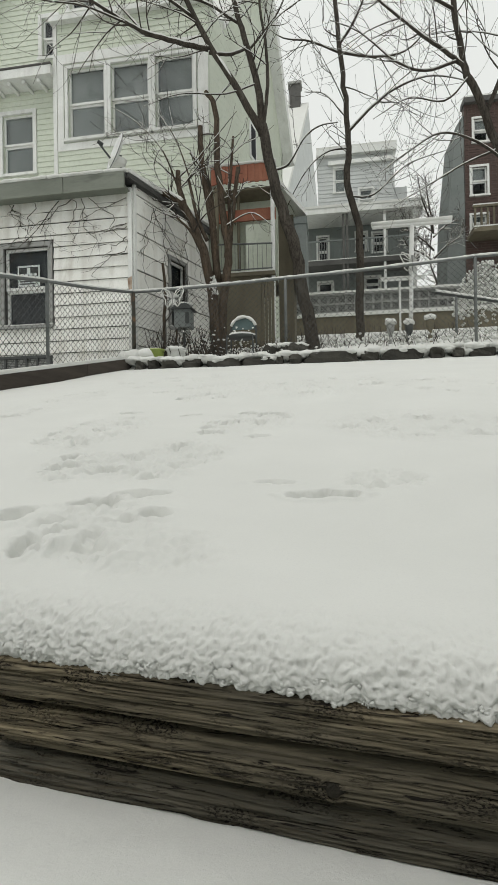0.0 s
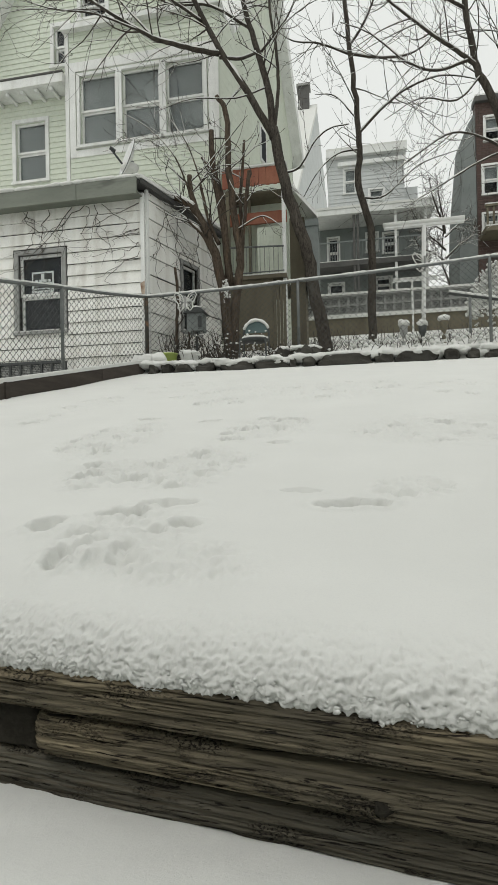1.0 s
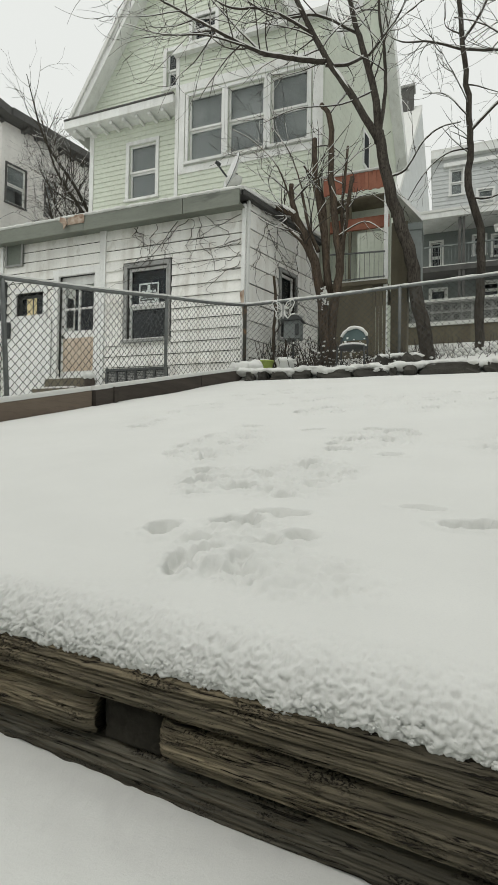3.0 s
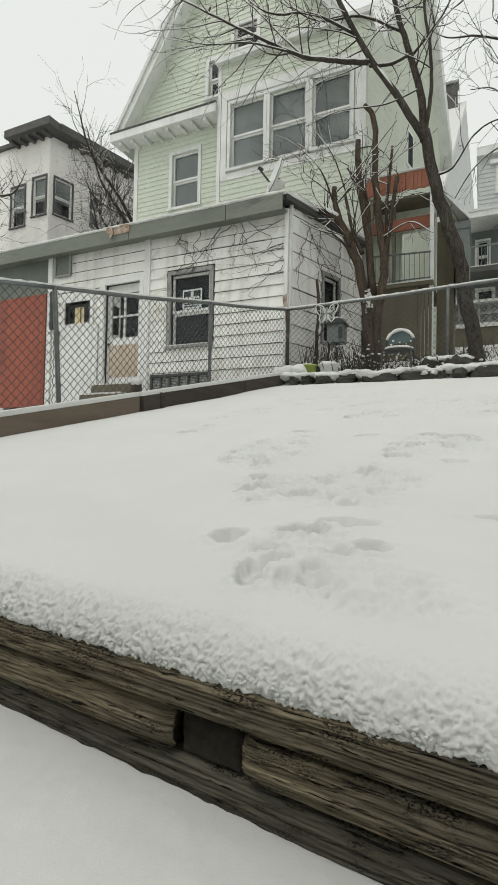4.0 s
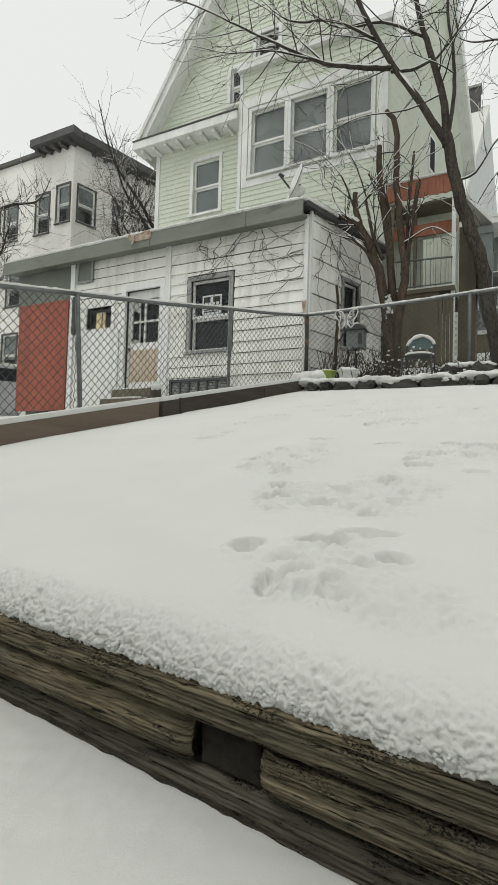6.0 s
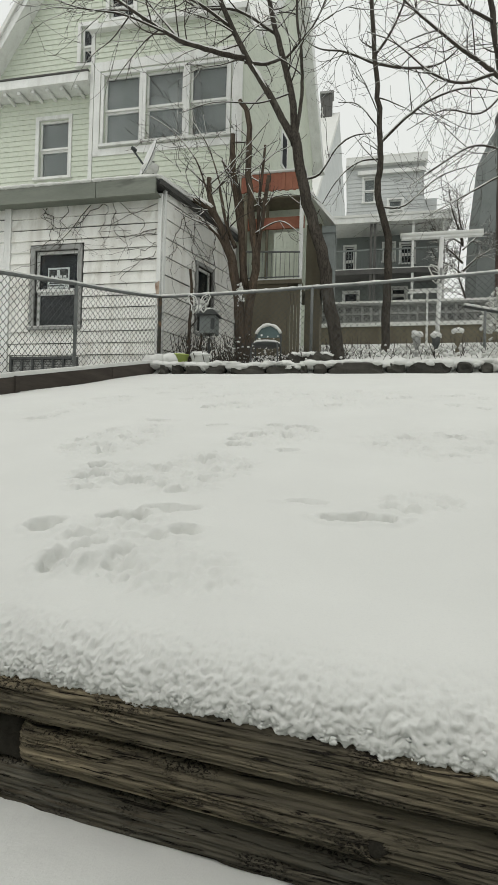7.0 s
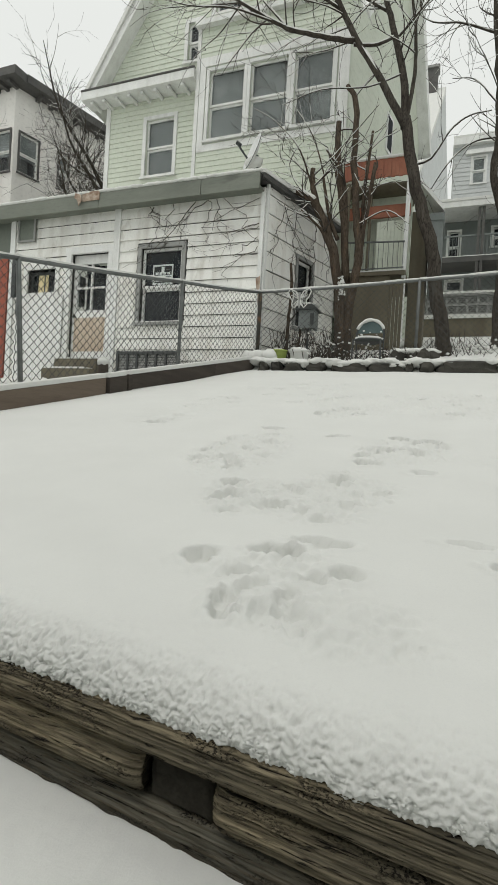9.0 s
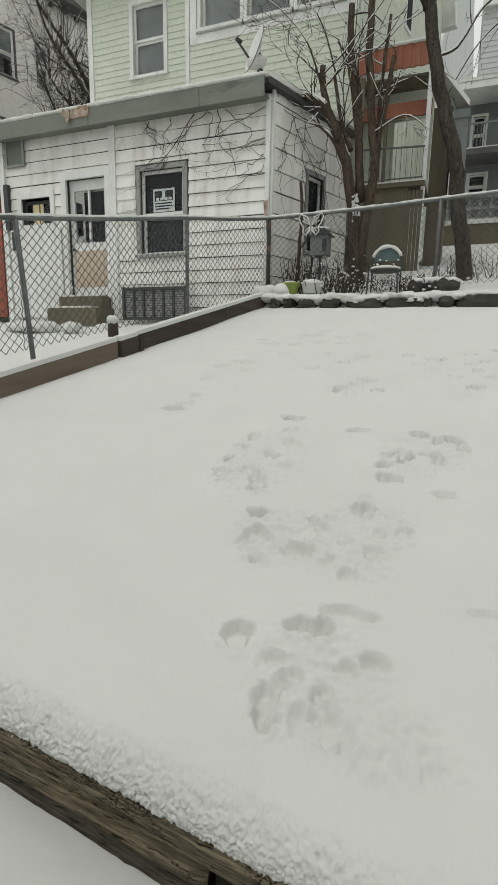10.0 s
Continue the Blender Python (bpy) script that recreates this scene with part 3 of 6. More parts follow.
def overhang(x):
    return 0.008 * noise.noise((x * 6, 1, 0)) + 0.009 * noise.noise((x * 19, 2, 0)) + 0.006 * noise.noise((x * 48, 3, 0)) + 0.003 * noise.noise((x * 120, 4, 0))


def dome(c, size):
    return math.sqrt(max(0.0, 1 - (c / size) ** 2))


for i in range(NX + 1):
    x = -2.7 + 4.2 * i / NX
    hang = overhang(x)
    lift = 0.37 + 0.222 * (wall_y(x) + 0.12 - 0.943) + 0.006 - 0.303
    for j in range(NS + 1):
        s = (j / NS) ** 1.25 * (len(PROFILE) - 1)
        k = min(int(s), len(PROFILE) - 2)
        q = s - k
        q0, q1 = PROFILE[k], PROFILE[k + 1]
        d, z = q0[0] * (1 - q) + q1[0] * q, q0[1] * (1 - q) + q1[1] * q
        nd, nzz = -(q1[1] - q0[1]), q1[0] - q0[0]
        nl = math.hypot(nd, nzz)
        nd, nzz = nd / nl, nzz / nl
        z += tilt(x) * ease(0.10, 0.0, d) + lift * ease(-0.01, 0.06, d)
        f = math.exp(-(max(d, 0) / 0.062) ** 1.3)
        p = Vector((x, d, z))
        wv = p + 0.010 * noise.noise_vector(p * 30)
        c1 = noise.voronoi(wv * 36)[0][0]
        c2 = noise.voronoi((p + 0.004 * noise.noise_vector(p * 90)) * 85)[0][0]
        c3 = noise.voronoi(p * 190)[0][0]
        big = 0.55 + 0.9 * max(0, noise.noise((x * 11, d * 14, z * 14)) + 0.25)
        lump = (0.0062 * dome(c1, 0.8) - 0.0045) * big + 0.0042 * dome(c2, 0.8) + 0.0034 * dome(c3, 0.8) - 0.0040 + 0.0034 * noise.fractal(Vector((x * 110, d * 110, z * 110)), 0.7, 2.1, 3)
        lump *= f + 0.02 * ease(0.3, 0.15, d)
        y = wall_y(x) + d
        if d > 0.08:
            z += (terrain(x, y, True) + 0.003 - z) * ease(0.08, 0.19, d) - 0.007 * ease(0.19, 0.3, d)
        cap.v.append((x + 0.25 * lump * noise.noise(p * 40), y + nd * lump, z + nzz * lump - hang * math.exp(-max(d + 0.012, 0) / 0.016)))
cap.f = [(a, a + NS + 1, a + NS + 2, a + 1) for i in range(NX) for j in range(NS) for a in (i * (NS + 1) + j,)]
solo("snow_cap", cap, SNOW, "thick clumped snow lying over the timber wall's edge", "snow", kind="stuff", smooth=True)
rng = random.Random(3)
crumbs = Geo()
for i in range(800):
    x, d = rng.uniform(-2.3, 1.25), rng.gauss(-0.012, 0.003)
    low = rng.uniform(0.004, 0.022)
    for k in range(rng.randint(3, 6)):
        r = rng.uniform(0.0010, 0.0028)
        crumbs.blob((x + rng.gauss(0, 0.006), wall_y(x) + d + rng.gauss(0, 0.002), 0.212 + tilt(x) - overhang(x) + low + rng.gauss(0, 0.003)), (r * rng.uniform(0.8, 1.7), r, r * rng.uniform(0.7, 1.2)), rng, 0.9, 7, 5)
solo("snow_crumbs", crumbs, SNOW, "granular crumbs of snow on the wall's edge", "snow", kind="stuff", smooth=True)
# ---- the white addition ----
ADD = facing(-3.05, 7.23, 0)
SIDE = facing(-3.05, 7.23, 71)
addition = thing("addition", (-6, 7.3, 1.4), "white shingled one-storey back addition with a flat snowy roof", "building")
WIN, DOOR, WIN2, VENT = (-2.17, -1.40, 2.47, 3.72), (-3.62, -2.83, 1.85, 3.72), (-4.62, -3.98, 3.05, 3.50), (-4.88, -4.47, 4.02, 4.5)
holes = [WIN, DOOR, WIN2]
part("wall", wall_geo(ADD, -5.05, 0, 0.9, 4.56, holes, 0.2), LAPDARK, addition)
SWIN = (0.93, 1.36, 2.55, 3.70)
part("wall", wall_geo(SIDE, 0.0, 2.15, 1.3, 4.56, [SWIN], 0.2), LAPDARK, addition)
part("wall", Geo().box(-6.7, -6.5, -2.2, -0.2, 1.2, 4.5, ADD), WHITE, addition)


def siding(m, u0, u1, z0, z1, holes, step, out, parent, material, seed, uneven=0.006, gap=0.020):
    """Courses of wide shingle boards, each board a piece."""
    rg = random.Random(seed)
    z = z0
    while z < z1 - 0.02:
        zb = min(z + step, z1)
        for a, b in spans(u0, u1, z, zb, holes):
            u = a
            while u < b - 1e-4:
                e = min(b, u + rg.uniform(1.1, 2.4))
                if b - e < 0.3:
                    e = b
                part("siding_board", lap(Geo(), m, u + 0.001, e - 0.001, z + gap + rg.uniform(0, uneven), zb + 0.004, out + rg.uniform(-0.003, 0.004), rg.uniform(-uneven, uneven)), material, parent)
                u = e
        for p, q, c, d in leftovers(u0, u1, z, zb, holes):
            part("siding_board", lap(Geo(), m, p, q, c + 0.003, d + 0.004, out), material, parent)
        z = zb


for a, b, seed in ((-2.62, -0.06, 1), (-4.95, -2.74, 2)):
    siding(ADD, a, b, 1.248 + 0.012 * seed, 4.52, [(h[0] - 0.09, h[1] + 0.09, h[2] - 0.04, h[3] + 0.09) for h in holes] + [(-4.0, -3.6, 0, 1.9)], 0.1865, 0.024, addition, WHITE, seed, 0.006, 0.010)
siding(SIDE, 0.05, 2.15, 1.5, 4.56, [(SWIN[0] - 0.07, SWIN[1] + 0.07, SWIN[2], SWIN[3] + 0.07)], 0.293, 0.024, addition, WHITE, 5, 0.006, 0.010)
part("corner_trim", Geo().box(-0.06, 0.0, 0.002, 0.045, 1.3, 4.5, ADD), WHITETRIM, addition)
part("corner_trim", Geo().box(0.0, 0.045, -0.02, 0.045, 1.3, 4.56, SIDE), WHITETRIM, addition)
part("rust_stain", Geo().prism([(-0.075, 3.10), (-0.004, 3.14), (-0.002, 2.62), (-0.022, 2.70), (-0.03, 2.88), (-0.06, 2.96)], 0.046, 0.0475, ADD), RUST, addition, "orange rust run on the white corner board")
part("seam_trim", Geo().box(-2.74, -2.62, 0.002, 0.045, 1.3, 4.5, ADD), WHITETRIM, addition)
w1 = window(ADD, *WIN, addition, trim=0.07, split=0.47, trim_mat=CONCRETE, shade=UNLIT, shade_to=1.0)
window(SIDE, *SWIN, addition, trim=0.06, trim_mat=CONCRETE, shade=UNLIT, shade_to=1.0)
window(ADD, *WIN2, addition, trim=0.09, mull=1, shade=UNLIT, shade_to=1.0, split=0.92, sashmat=DARKMETAL)
part("paper", Geo().box(-4.45, -4.22, -0.075, -0.072, 3.07, 3.42, ADD), PAPER, addition, "yellow paper behind the glass")
# the notice behind the window's upper pane
notice = thing("notice", (-4.83, 7.24, 3.2), "white printed notice behind the window glass", "sign")
part("card", Geo().box(-1.985, -1.60, -0.07, -0.064, 3.12, 3.46, ADD), SIGNWHITE, notice)
gb = Geo().box(-1.96, -1.625, -0.0638, -0.062, 3.28, 3.43, ADD)
part("panel", gb, SIGNBLACK, notice)
gb = Geo().box(-1.82, -1.765, -0.0618, -0.060, 3.31, 3.42, ADD)
for k in range(4):
    gb.box(-1.93 + 0.075 * k, -1.875 + 0.075 * k, -0.0618, -0.060, 3.29, 3.33, ADD)
part("print", gb, SIGNWHITE, notice)
gb = Geo()
for k in range(3):
    gb.box(-1.95, -1.64 - 0.05 * (k == 2), -0.0638, -0.062, 3.235 - 0.04 * k, 3.255 - 0.04 * k, ADD)
part("print", gb, SIGNBLACK, notice)
# the door
door = part("door", Geo().box(DOOR[0], DOOR[1], -0.10, -0.055, 1.87, 2.70, ADD).box(DOOR[0], DOOR[0] + 0.09, -0.10, -0.055, 2.70, 3.72, ADD)
            .box(DOOR[1] - 0.09, DOOR[1], -0.10, -0.055, 2.70, 3.72, ADD).box(DOOR[0] + 0.09, DOOR[1] - 0.09, -0.10, -0.055, 3.56, 3.72, ADD), WHITETRIM, addition, "white door with bare tan lower panel and four panes")
g = Geo()
for a, b, c, d in ((DOOR[0] + 0.09, DOOR[1] - 0.09, 2.70, 2.73), (DOOR[0] + 0.375, DOOR[0] + 0.405, 2.73, 3.56), (DOOR[0] + 0.09, DOOR[1] - 0.09, 3.12, 3.15)):
    g.box(a, b, -0.095, -0.05, c, d, ADD)
part("mullion", g, WHITETRIM, door)
p = part("pane", Geo().box(DOOR[0] + 0.09, DOOR[1] - 0.09, -0.08, -0.075, 2.73, 3.56, ADD), GLASS, door)
p.visible_shadow = False
# a near-black sheet stands in for the unlit room behind the door
part("backing", Geo().box(DOOR[0] + 0.1, DOOR[1] - 0.1, -0.35, -0.3, 2.6, 3.6, ADD), UNLIT, door)
part("lower_panel", Geo().box(DOOR[0] + 0.06, DOOR[1] - 0.06, -0.055, -0.045, 2.0, 2.6, ADD), TAN, door)
part("door_knob", Geo().tube([ADD @ Vector((DOOR[0] + 0.07, v, 2.62)) for v in (-0.055, -0.03, -0.01, 0.0)], [0.012, 0.012, 0.03, 0.02], 10), DARKMETAL, door, smooth=True)
g = Geo()
for q in ((DOOR[0] - 0.11, DOOR[0], 1.8, 3.72), (DOOR[1], DOOR[1] + 0.09, 1.8, 3.72), (DOOR[0] - 0.13, DOOR[1] + 0.11, 3.72, 3.84)):
    g.box(q[0], q[1], 0.001, 0.05, q[2], q[3], ADD)
part("door_frame", g, WHITETRIM, addition)
vent = part("vent", Geo().box(*VENT[:2], 0.03, 0.045, *VENT[2:], ADD), GREYGREEN, addition, "grey-green wall vent cover")
g = Geo()
for q in ((VENT[0], VENT[0] + 0.035, *VENT[2:]), (VENT[1] - 0.035, VENT[1], *VENT[2:]), (VENT[0] + 0.035, VENT[1] - 0.035, VENT[2], VENT[2] + 0.035), (VENT[0] + 0.035, VENT[1] - 0.035, VENT[3] - 0.035, VENT[3])):
    g.box(q[0], q[1], 0.046, 0.066, q[2], q[3], ADD)
part("frame", g, CONCRETE, vent)
part("white_panel", Geo().box(-4.86, -3.76, 0.03, 0.06, 1.5, 3.0, ADD), WHITETRIM, addition)
g = Geo().box(-4.95, -4.86, 0.0, 0.09, 3.0, 3.75, ADD).box(-4.80, -4.70, 0.031, 0.13, 2.65, 2.95, ADD, c=0.02)
part("meter", g, DARKMETAL, addition)
# the end bay: grey-green above, a red-brown sheet below
part("end_panel", Geo().box(-6.65, -5.06, -0.1, -0.02, 3.55, 4.55, ADD), GREYGREEN, addition, "grey-green panel under the eave")
part("red_panel", Geo().box(-6.55, -5.12, -0.02, 0.03, 1.5, 3.75, ADD), RED, addition, "red-brown sheet of boarding, stained at the foot")
part("corner_post", Geo().box(-5.06, -4.95, -0.1, 0.05, 1.4, 4.55, ADD), WHITETRIM, addition)
# roof slab with its fascia, and the snow on it
roof = Geo()
back = [(-9.85, 7.0), (-3.06, 7.0), (-2.24, 9.28), (-9.85, 9.28)]


def slab(g, poly, z0, z1):
    n = len(poly)
    vs = [(x, y, z0) for x, y in poly] + [(x, y, z1) for x, y in poly]
    return g.add(vs, [tuple(range(n - 1, -1, -1)), tuple(range(n, 2 * n))] + [(i, (i + 1) % n, n + (i + 1) % n, n + i) for i in range(n)])


slab(roof, back, 4.56, 4.62)
part("roof", roof, ROOFING, addition)
g = Geo()
for a, b in ((-9.86, -5.98), (-5.97, -4.05), (-4.04, -3.07)):
    part("fascia", Geo().box(a, b, 6.955, 6.998, 4.385, 4.632), FASCIA, addition, "dull green metal fascia with dents")
edge = Geo()
er = random.Random(21)
for ex in np.arange(-9.7, -3.1, 0.09):
    edge.blob((float(ex), 6.99 + er.gauss(0, 0.008), 4.660), (0.13, 0.055, 0.030 + er.uniform(0, 0.008)), er, 0.3, 8, 5)
tagged(part("edge_snow", edge, SNOW, addition, "ridge of snow along the roof's edge", smooth=True), kind="stuff")
part("rust_patch", Geo().box(-6.30, -5.95, 6.94, 6.953, 4.51, 4.665).prism([(-6.42, 4.65), (-6.30, 4.61), (-6.28, 4.51), (-6.35, 4.43), (-6.37, 4.53), (-6.44, 4.57)], 6.90, 6.915), RUST, addition, "torn rusty stretch of fascia")
g = Geo().box(-0.2, 2.2, 0.085, 0.115, 4.555, 4.625, SIDE)
part("fascia", g, ROOFING, addition)
g = Geo()
slab(g, [(-9.86, 7.0), (-3.0, 7.0), (-2.15, 9.28), (-9.86, 9.28)], 4.632, 4.685)
part("snow", g, SNOW, addition)
part("soffit", Geo().box(-9.8, -3.07, 6.999, 7.225, 4.43, 4.445), FASCIA, addition)

# ---- an added, unseen plain wall behind the camera, darkening the rim and timbers ----
solo("wall_south", Geo().box(-7, 6, -3.2, -3.0, -0.3, 4.0), GREYWALL, "added unseen plain grey wall that blocks sky light from the timber wall and rim", "wall", kind="structure")

# ---- the main house ----
house = thing("house", (-5, 10, 2), "tall pale green vinyl-sided gabled house with white trim", "house")
HF = facing(0, 9.6, 0)
TF = facing(0, 9.3, 0)
TS = facing(-2.3, 9.3, 78)
XL, XR = -7.93, -2.45
AP = (-5.2, 13.1)


def vinyl(g, m, poly_l, poly_r, z0, z1, holes, step=0.112, out=0.016):
    """Narrow vinyl courses between two edges that may slope."""
    z = z0
    while z < z1 - 0.01:
        zb = min(z + step, z1)
        for a, b in spans(poly_l(z), poly_r(z), z, zb, holes):
            if b - a > 0.02:
                lap(g, m, a, b, z, zb + 0.004, out)
        for p, q, c, d in leftovers(poly_l(z), poly_r(z), z, zb, holes):
            lap(g, m, p, q, c, d + 0.004, out)
        z = zb
    return g


SW, GW, GW2 = (-6.86, -6.16, 6.30, 7.56), (-5.93, -5.62, 8.66, 9.50), (-5.30, -4.75, 9.55, 10.1)
front_holes = [SW, GW, GW2]
RL = lambda z: XL if z < 8.15 else XL - 0.25 + (z - 8.15) * 0.64
RR = lambda z: -2.5 if z < 9.2 else -2.75 - (z - 9.2) * 0.64
part("wall", wall_geo(HF, XL, -2.5, 2.0, 8.15, [SW], 0.2), GREEN, house)
g = Geo()
for k in range(60):
    z = 8.15 + k * 0.112
    if RR(z) - RL(z) > 0.1:
        for a, b in spans(RL(z), RR(z), z, z + 0.112, front_holes):
            g.box(a, b, -0.2, 0, z, z + 0.112, HF)
part("wall", g, GREEN, house)
hm = [(h[0] - 0.08, h[1] + 0.08, h[2], h[3] + 0.08) for h in front_holes]
tagged(part("siding", vinyl(Geo(), HF, lambda z: XL, lambda z: -5.5, 4.6, 8.1, hm), GREEN, house), kind="stuff")
tagged(part("siding", vinyl(Geo(), HF, RL, RR, 8.2, 12.6, hm), GREEN, house), kind="stuff")
for h in front_holes:
    window(HF, *h, house, trim=0.08, shade=BLIND if h is SW else UNLIT, shade_to=1.0, glass=STORM)
part("corner_trim", Geo().box(XL - 0.02, XL + 0.09, 0.002, 0.03, 4.6, 8.1, HF), WHITETRIM, house)
part("corner_trim", Geo().box(-5.52, -5.44, -0.2, 0.32, 4.6, 9.1, HF), WHITETRIM, house)
# pent eave between the storeys, with brackets, and the rake boards
part("eave", Geo().box(XL - 0.45, -5.52, 0.0, 0.42, 8.02, 8.20, HF), WHITETRIM, house)
for k in range(8):
    part("bracket", Geo().box(XL - 0.25 + k * 0.33, XL - 0.18 + k * 0.33, 0.003, 0.34, 7.945, 8.015, HF, c=0.015), WHITETRIM, house)
part("gutter", Geo().box(XL - 0.45, -5.52, 0.36, 0.44, 8.205, 8.245, HF, c=0.01), EAVE, house, "thin dark gutter edge")
sl = (AP[1] - 8.1) / (AP[0] - (XL - 0.45))
for sgn, x0 in ((1, XL - 0.45), (-1, 2 * AP[0] - XL + 0.45)):
    z9 = 8.1 if sgn > 0 else 9.2
    xa = x0 if sgn > 0 else x0 - (z9 - 8.1) / sl
    part("rake_board", Geo().prism([(xa, z9), (AP[0], AP[1]), (AP[0], AP[1] - 0.32), (xa + sgn * 0.18, z9)], -0.05, 0.33, HF), WHITETRIM, house)
    part("roof", Geo().prism([(xa - sgn * 0.05, z9 + 0.02), (AP[0], AP[1] + 0.12), (AP[0], AP[1] + 0.005), (xa, z9 - 0.06)], -4.5 if sgn > 0 else -0.6, 0.38, HF), SNOW, house, "snow-covered roof slope")
# the two-storey bay with three windows
T1, T2, T3 = (-5.20, -4.42, 6.70, 8.12), (-4.29, -3.50, 6.70, 8.12), (-3.37, -2.60, 6.70, 8.12)
bay_holes = [T1, T2, T3]
part("bay_wall", wall_geo(TF, -5.46, -2.3, 4.6, 9.05, bay_holes, 0.18), GREEN, house)
tagged(part("siding", vinyl(Geo(), TF, lambda z: -5.42, lambda z: -2.34, 4.6, 9.0, [(-5.4, -2.36, 6.55, 8.35)]), GREEN, house), kind="stuff")
for q in ((-5.42, -5.29), (-2.51, -2.31)):
    part("bay_trim", Geo().box(q[0], q[1], 0.002, 0.03, 6.5, 8.4, TF), WHITETRIM, house)
for q in ((8.23, 8.42), (6.48, 6.62)):
    part("bay_trim", Geo().box(-5.42, -2.31, 0.002, 0.028, *q, TF), WHITETRIM, house)
for h, sh, to in ((T1, BLIND, 1.0), (T2, BLIND, 1.0), (T3, BLIND, 1.0)):
    window(TF, *h, house, trim=0.062, shade=sh, shade_to=to, proud=0.04, glass=STORM)
part("bay_roof", Geo().box(-5.55, -2.22, -0.5, 0.12, 9.05, 9.14, TF), WHITETRIM, house)
part("snow", Geo().box(-5.55, -2.22, -0.5, 0.10, 9.143, 9.18, TF), SNOW, house)
# side wall with its cross gable
g = Geo().prism([(0.0, 3.0), (4.75, 3.0), (4.75, 8.75), (2.95, 12.15), (0.75, 9.1), (0.0, 9.04)], -0.2, 0, TS)
part("side_wall", g, GREEN, house)


def side_left(z):
    return 0.02 if z < 9.0 else 0.75 + (z - 9.1) / 1.386


def side_right(z):
    return 4.73 if z < 8.75 else 4.75 - (z - 8.75) / 1.89


tagged(part("siding", vinyl(Geo(), TS, side_left, side_right, 4.7, 11.9, [(2.15, 2.55, 7.2, 8.05)], 0.2, 0.007), GREEN, house), kind="stuff")
part("window", Geo().box(2.15, 2.55, 0.002, 0.03, 7.2, 8.05, TS), WHITETRIM, house)
part("pane", Geo().box(2.21, 2.49, 0.031, 0.036, 7.27, 7.98, TS), UNLIT, house)
part("rake_board", Geo().prism([(4.85, 8.4), (5.05, 8.4), (3.0, 12.5), (2.9, 12.05)], -0.1, 0.28, TS), WHITETRIM, house)
part("rake_board", Geo().prism([(0.7, 9.05), (2.95, 12.15), (2.95, 12.45), (0.62, 9.2)], -0.1, 0.05, TS), WHITETRIM, house)
part("rear_wall", Geo().box(XL, -1.5, -5.2, -5.0, 2.5, 9.2, HF).box(XL, XL + 0.2, -5.0, -0.2, 2.5, 8.15, HF), GREEN, house)
part("cross_roof", Geo().prism([(0.72, 9.05), (2.95, 12.2), (4.9, 8.5), (4.7, 8.5), (2.95, 12.0), (0.9, 9.05)], -4.5, -0.21, TS), WHITETRIM, house)

# ---- side porch of the house ----
porch = thing("side_porch", (-1.9, 10.6, 2.8), "weathered side porch with orange awning, brown skirting and railing", "porch")
PF = Matrix.Translation((-0.012, -0.023, 0.067)) @ Matrix.Scale(0.878, 4) @ facing(0, 10.5, 0)
part("skirt", Geo().box(-2.55, -1.50, -0.05, 0.0, 2.4, 4.12, PF), BROWN, porch, "brown sheet skirting")
for k in range(4):
    part("skirt_board", Geo().box(-1.495 + 0.07 * k, -1.435 + 0.07 * k, -0.05, -0.01, 2.4, 4.05, PF), BROWN, porch)
part("deck", Geo().box(-2.6, -1.2, -1.6, 0.05, 4.12, 4.20, PF), BROWN, porch)
part("snow", Geo().box(-2.6, -1.2, -0.2, 0.05, 4.203, 4.225, PF), SNOW, porch)
part("back_wall", Geo().box(-2.6, -1.2, -0.75, -0.65, 4.2, 6.1, PF), GREEN, porch)
part("side_panel", Geo().box(-1.86, -1.27, -0.35, -0.3, 4.2, 5.36, PF), GREEN, porch, "pale green boarded panel")
for k in range(8):
    part("panel_board", Geo().box(-1.858 + 0.0735 * k, -1.793 + 0.0735 * k, -0.299, -0.283 - 0.006 * (k % 2), 4.21, 5.35, PF), GREEN, porch)
part("post", Geo().box(-1.28, -1.20, -0.12, -0.03, 2.3, 6.1, PF, c=0.008), WHITETRIM, porch, "peeling white post")
part("post", Geo().box(-2.50, -2.42, -0.12, -0.03, 4.2, 6.1, PF, c=0.008), BROWN, porch)
part("post", Geo().box(-2.06, -2.0, -0.40, -0.32, 4.2, 6.1, PF, c=0.008), BROWN, porch)
part("beam", Geo().box(-2.55, -1.2, -0.36, -0.30, 5.45, 5.70, PF), ORANGE, porch)
part("ceiling", Geo().box(-2.55, -1.2, -1.2, -0.1, 6.02, 6.06, PF), BROWN, porch)
for k in range(17):
    a = -2.55 + k * 0.0795
    part("awning_slat", Geo().prism([(a, 6.12 + 0.015 * (k % 2)), (a + 0.077, 6.12 + 0.015 * (k % 2)), (a + 0.077, 6.50), (a, 6.50)], 0.0, 0.03 + 0.012 * (k % 2), PF), ORANGE, porch)
part("snow", Geo().box(-2.6, -1.15, -0.5, 0.07, 6.503, 6.56, PF, c=0.02), SNOW, porch)
part("rail", Geo().tube([PF @ Vector((-2.5, -0.02, 4.86)), PF @ Vector((-1.25, -0.02, 4.80))], 0.016, 6).tube([PF @ Vector((-2.5, -0.02, 4.28)), PF @ Vector((-1.25, -0.02, 4.28))], 0.012, 6), STEEL, porch)
for k in range(13):
    part("baluster", Geo().tube([PF @ Vector((-2.45 + k * 0.098, -0.02, 4.24)), PF @ Vector((-2.45 + k * 0.098, -0.02, 4.85 - 0.004 * k))], 0.005, 5), STEEL, porch)
